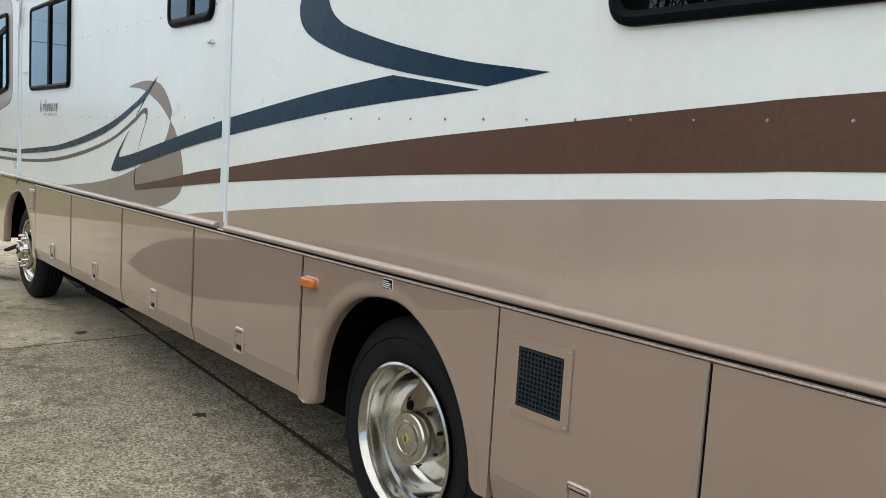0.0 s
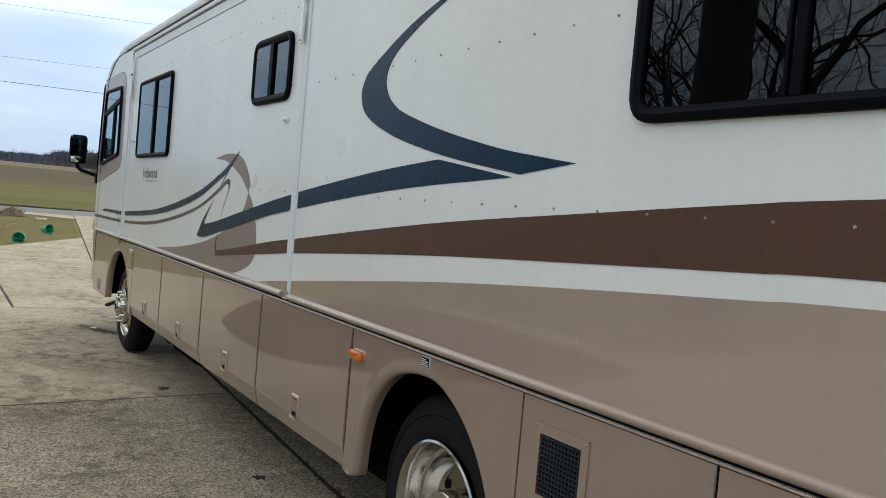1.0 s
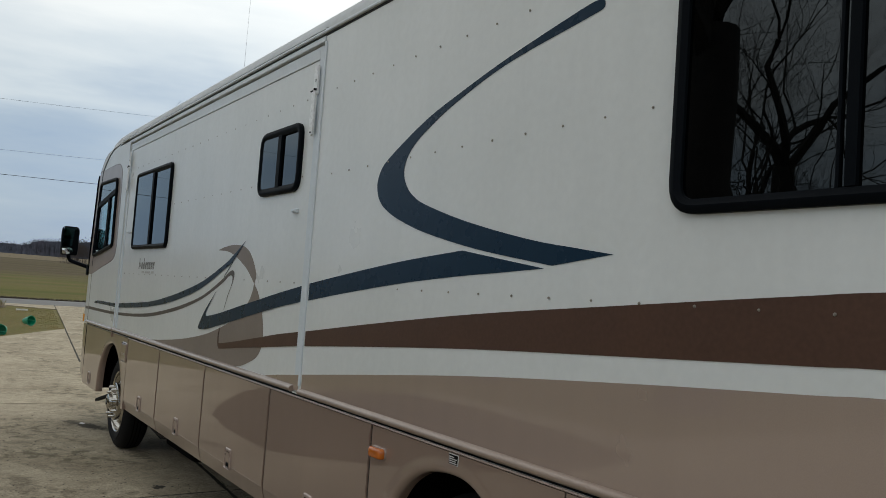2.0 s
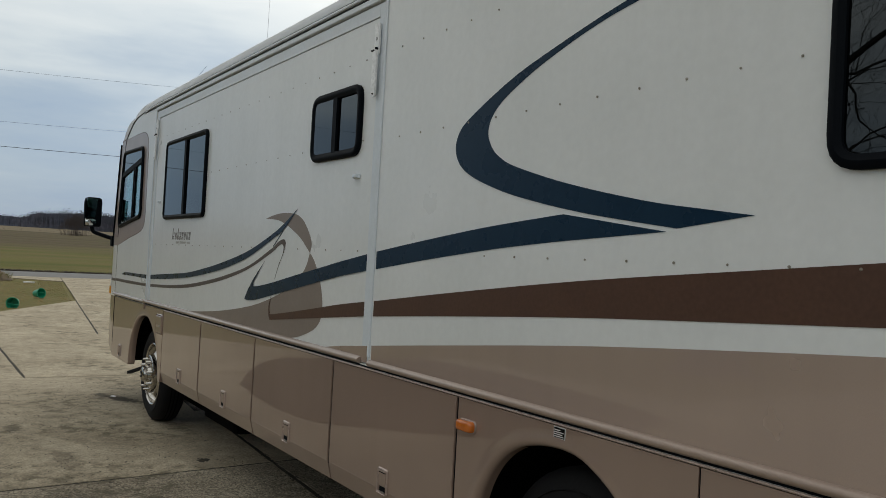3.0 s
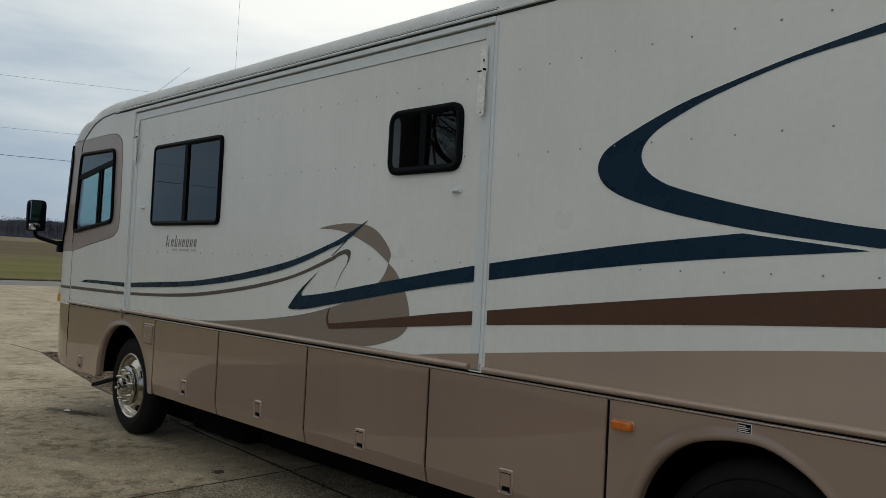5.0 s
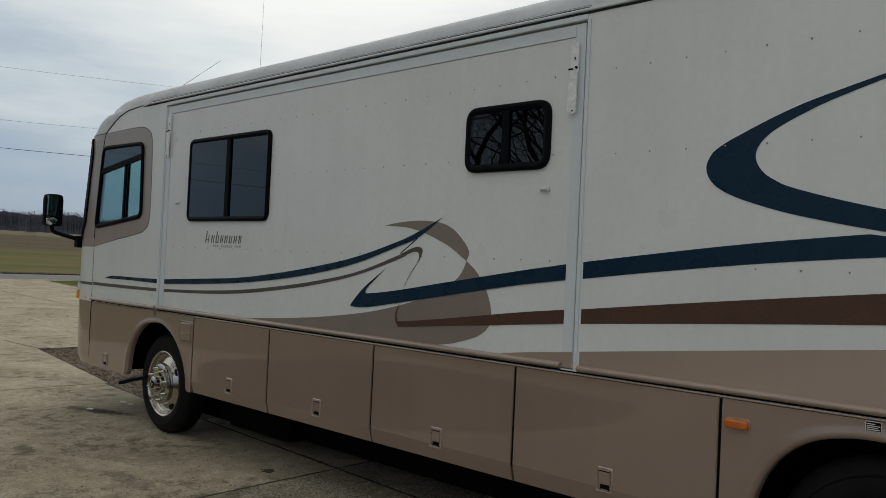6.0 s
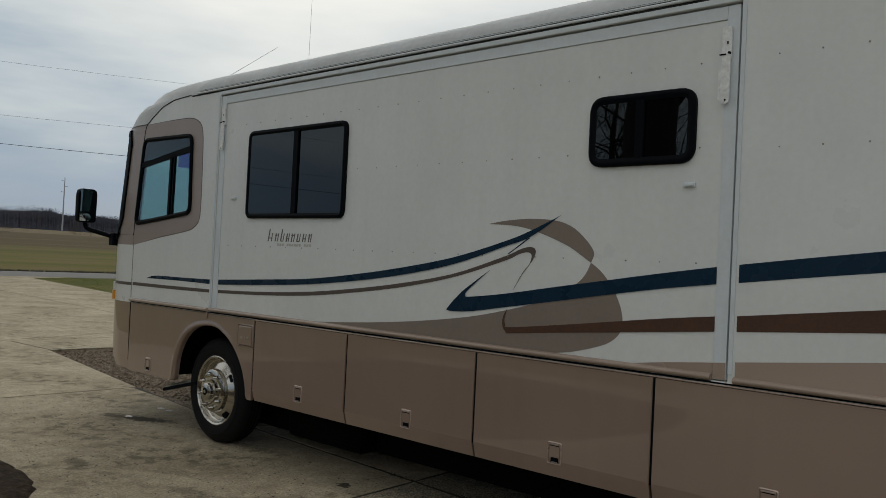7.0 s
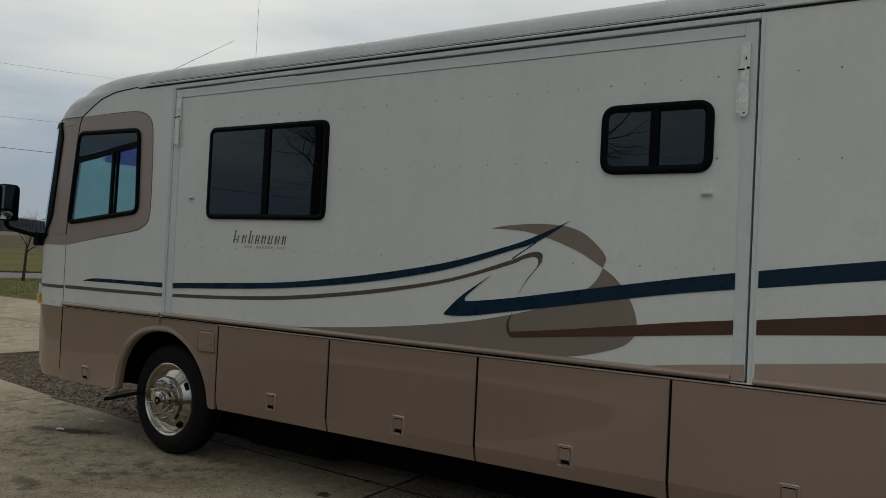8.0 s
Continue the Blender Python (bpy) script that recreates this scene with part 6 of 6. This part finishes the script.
for k, (x, y) in enumerate(((-9.0, -24.0), (-12.5, -27.0), (-6.2, -20.5), (-14.0, -31.0), (-17.0, -33.0), (-13.5, -24.0))):
    bare_tree(x, y, 11.0 + k % 3, 0.16 + 0.03 * (k % 2), 80 + k, "slender bare tree in the row beyond the yard", 6, forked=1.6 + 0.4 * (k % 3))
bare_tree(-2.6, -13.6, 12.0, 0.20, 68, "bare tree behind the large one", 6, forked=1.8)
bare_tree(-30.3, 16.8, 3.1, 0.062, 67, "young bare sapling on the verge by the road", 4, "", forked=1.55)


def far_tree(bm_v, bm_f, x, y, z, h, r):
    """A distant bare tree: a trunk, rising limbs and a haze of twigs as thin slivers."""
    def sliver(p, q, w):
        b = len(bm_v)
        d = (q - p)
        s = Vector((0.0, d.z, -d.y))
        s = s.normalized() * w if s.length > 1e-6 else Vector((0, w, 0))
        bm_v.extend([tuple(p - s), tuple(p + s), tuple(q)])
        bm_f.append((b, b + 1, b + 2))
    p = Vector((x, y, z))
    sliver(p, p + Vector((0, 0, h * 0.7)), h * 0.008)
    for k in range(46):
        a, q = r.uniform(-1.9, 1.9), math.sqrt(r.random())
        b0 = p + Vector((r.uniform(-0.1, 0.1) * h, math.sin(a) * q * h * 0.30, h * (0.60 + 0.34 * math.cos(a) * q)))
        sliver(b0, b0 + Vector((0, r.gauss(0, 0.018) * h + math.sin(a) * 0.02 * h, r.uniform(0.03, 0.065) * h)), h * 0.008)


def canopy(y):
    """Height of the distant woods along their length: lower where they fall back."""
    rise = max(0.0, min(1.0, (y - 120) / 30)) * max(0.0, min(1.0, (208 - y) / 18))
    h = 10.9 + 2.1 * rise + 0.7 * math.sin(y * 0.055 + 2.4) + 0.5 * math.sin(y * 0.17 + 1)
    return h - 4.2 * max(0.0, min(1.0, (56 - y) / 8)) * max(0.0, min(1.0, (y - 12) / 8))


r = random.Random(71)
vs_, fs_ = [], []
for k in range(4200):
    y = r.uniform(-260, 640)
    x = -470 - r.random() * 24
    h = canopy(y) * (r.uniform(0.72, 1.0) if k % 29 else r.uniform(1.0, 1.14))
    far_tree(vs_, fs_, x, y, land_height(x) - 0.2, h, r)
me = bpy.data.meshes.new("far_woods")
me.from_pydata(vs_, [], fs_)
me.materials.append(HAZEWOODS)
tagged(new("far_woods", me), "distant belt of bare winter woods tinted blue with haze", "woods", kind="stuff")
# dense growth inside the wood, ragged along its top
bm = bmesh.new()
prev = None
for k in range(2250):
    y = -330 + k * 0.46
    h = canopy(y) * 0.80 + r.uniform(-0.5, 0.4)
    x = -478 + 3 * math.sin(y * 0.05)
    z = land_height(x) - 0.3
    row = [bm.verts.new((x + 2.5, y, z)), bm.verts.new((x + 1.2 + r.uniform(-0.8, 0.8), y, z + h * 0.55)), bm.verts.new((x, y, z + h)), bm.verts.new((x - 14, y, z))]
    if prev:
        for q in range(3):
            bm.faces.new((prev[q], prev[q + 1], row[q + 1], row[q]))
    prev = row
tagged(part("far_thicket", bm, HAZEWOODS), "dense thicket under the distant woods, tinted blue with haze", "woods", kind="stuff")
# groves of brown brush standing out in the field
def brush(x, y, wide, tall, count, label):
    vs_, fs_ = [], []
    for k in range(count):
        dy = max(-0.48, min(0.48, r.gauss(0, 0.24)))
        px, py = x + r.uniform(-1.5, 1.5), y + dy * wide
        far_tree(vs_, fs_, px, py, land_height(px) - 0.1, tall * (1 - 2.4 * dy * dy) * r.uniform(0.5, 1.0), r)
    me = bpy.data.meshes.new("brush_grove")
    me.from_pydata(vs_, [], fs_)
    me.materials.append(BRUSH)
    tagged(new("brush_grove", me), label, "bushes", kind="stuff")


brush(-221, 34.8, 8.0, 6.4, 110, "grove of bare brown brush standing in the field")
brush(-240, 84.4, 4.4, 2.9, 26, "low bare bush at the edge of the pale field")
brush(-280, 121.0, 4.2, 4.6, 30, "bare reddish bush at the edge of the pale field")
brush(-292, 131.5, 3.6, 2.4, 18, "low bare bush at the edge of the pale field")
brush(-330, 158.0, 6.0, 3.0, 22, "low bare bush at the edge of the pale field")
# a weedy dark line between the brown and the pale field
vs_, fs_ = [], []
for k in range(900):
    y = r.uniform(-120, 300)
    x = -262 + r.uniform(-2, 2)
    far_tree(vs_, fs_, x, y, land_height(x) - 0.1, r.uniform(0.4, 1.0) if k % 40 else r.uniform(1.0, 1.8), r)
me = bpy.data.meshes.new("field_weeds")
me.from_pydata(vs_, [], fs_)
me.materials.append(BRUSH)
tagged(new("field_weeds", me), "line of brown weeds and bushes across the field", "bushes", kind="stuff")


# ---- poles and wires ----
def pole(x, y, h, rad, label, arms=True):
    z = land_height(x)
    p = thing("utility_pole", (x, y, z), label, "pole", "utility poles")
    o = part("pole_shaft", tube(bmesh.new(), [(0, 0, -0.3), (0, 0, h)], [rad, rad * 0.65], 10), POLEWOOD, None, smooth=True)
    o.parent = p
    if arms:
        for zz in (h - 0.5, h - 1.6):
            a = part("crossarm", box(-0.07, 0.07, -1.1, 1.1, zz - 0.06, zz + 0.06, 0.01), POLEWOOD, None)
            a.parent = p


mast = thing("utility_pole", (-440.0, 183.5, land_height(-440.0)), "tall pale steel power-line pole far across the field", "pole", "utility poles")
part("pole_shaft", tube(bmesh.new(), [(0, 0, -0.3), (0, 0, 28.2)], [0.46, 0.20], 10), PALESTEEL, None, smooth=True).parent = mast
for k in range(3):
    part("crossarm", tube(bmesh.new(), [(0, -0.2, 20.5 + 2.9 * k), (0, 1.5 if k % 2 else -1.7, 20.9 + 2.9 * k)], 0.12, 6), PALESTEEL, None).parent = mast
for y in (-75.0, 85.0):
    pole(-43.0, y, 12.6 if y < 0 else 18.5, 0.17, "weathered wooden utility pole beside the road")
for c, k, lab in ((6.47, 3.74e-4, "thick"), (7.6, 6.9e-4, "thin"), (10.3, 8.9e-4, "thin")):
    pts = [(-43.0, y, c + k * (y + 25) ** 2) for y in range(-75, 86, 5)]
    w = tagged(part("overhead_wire", tube(bmesh.new(), pts, 0.014 if lab == "thick" else 0.006, 5), WIRE), lab + " black overhead wire between utility poles", "wire", "overhead wires")
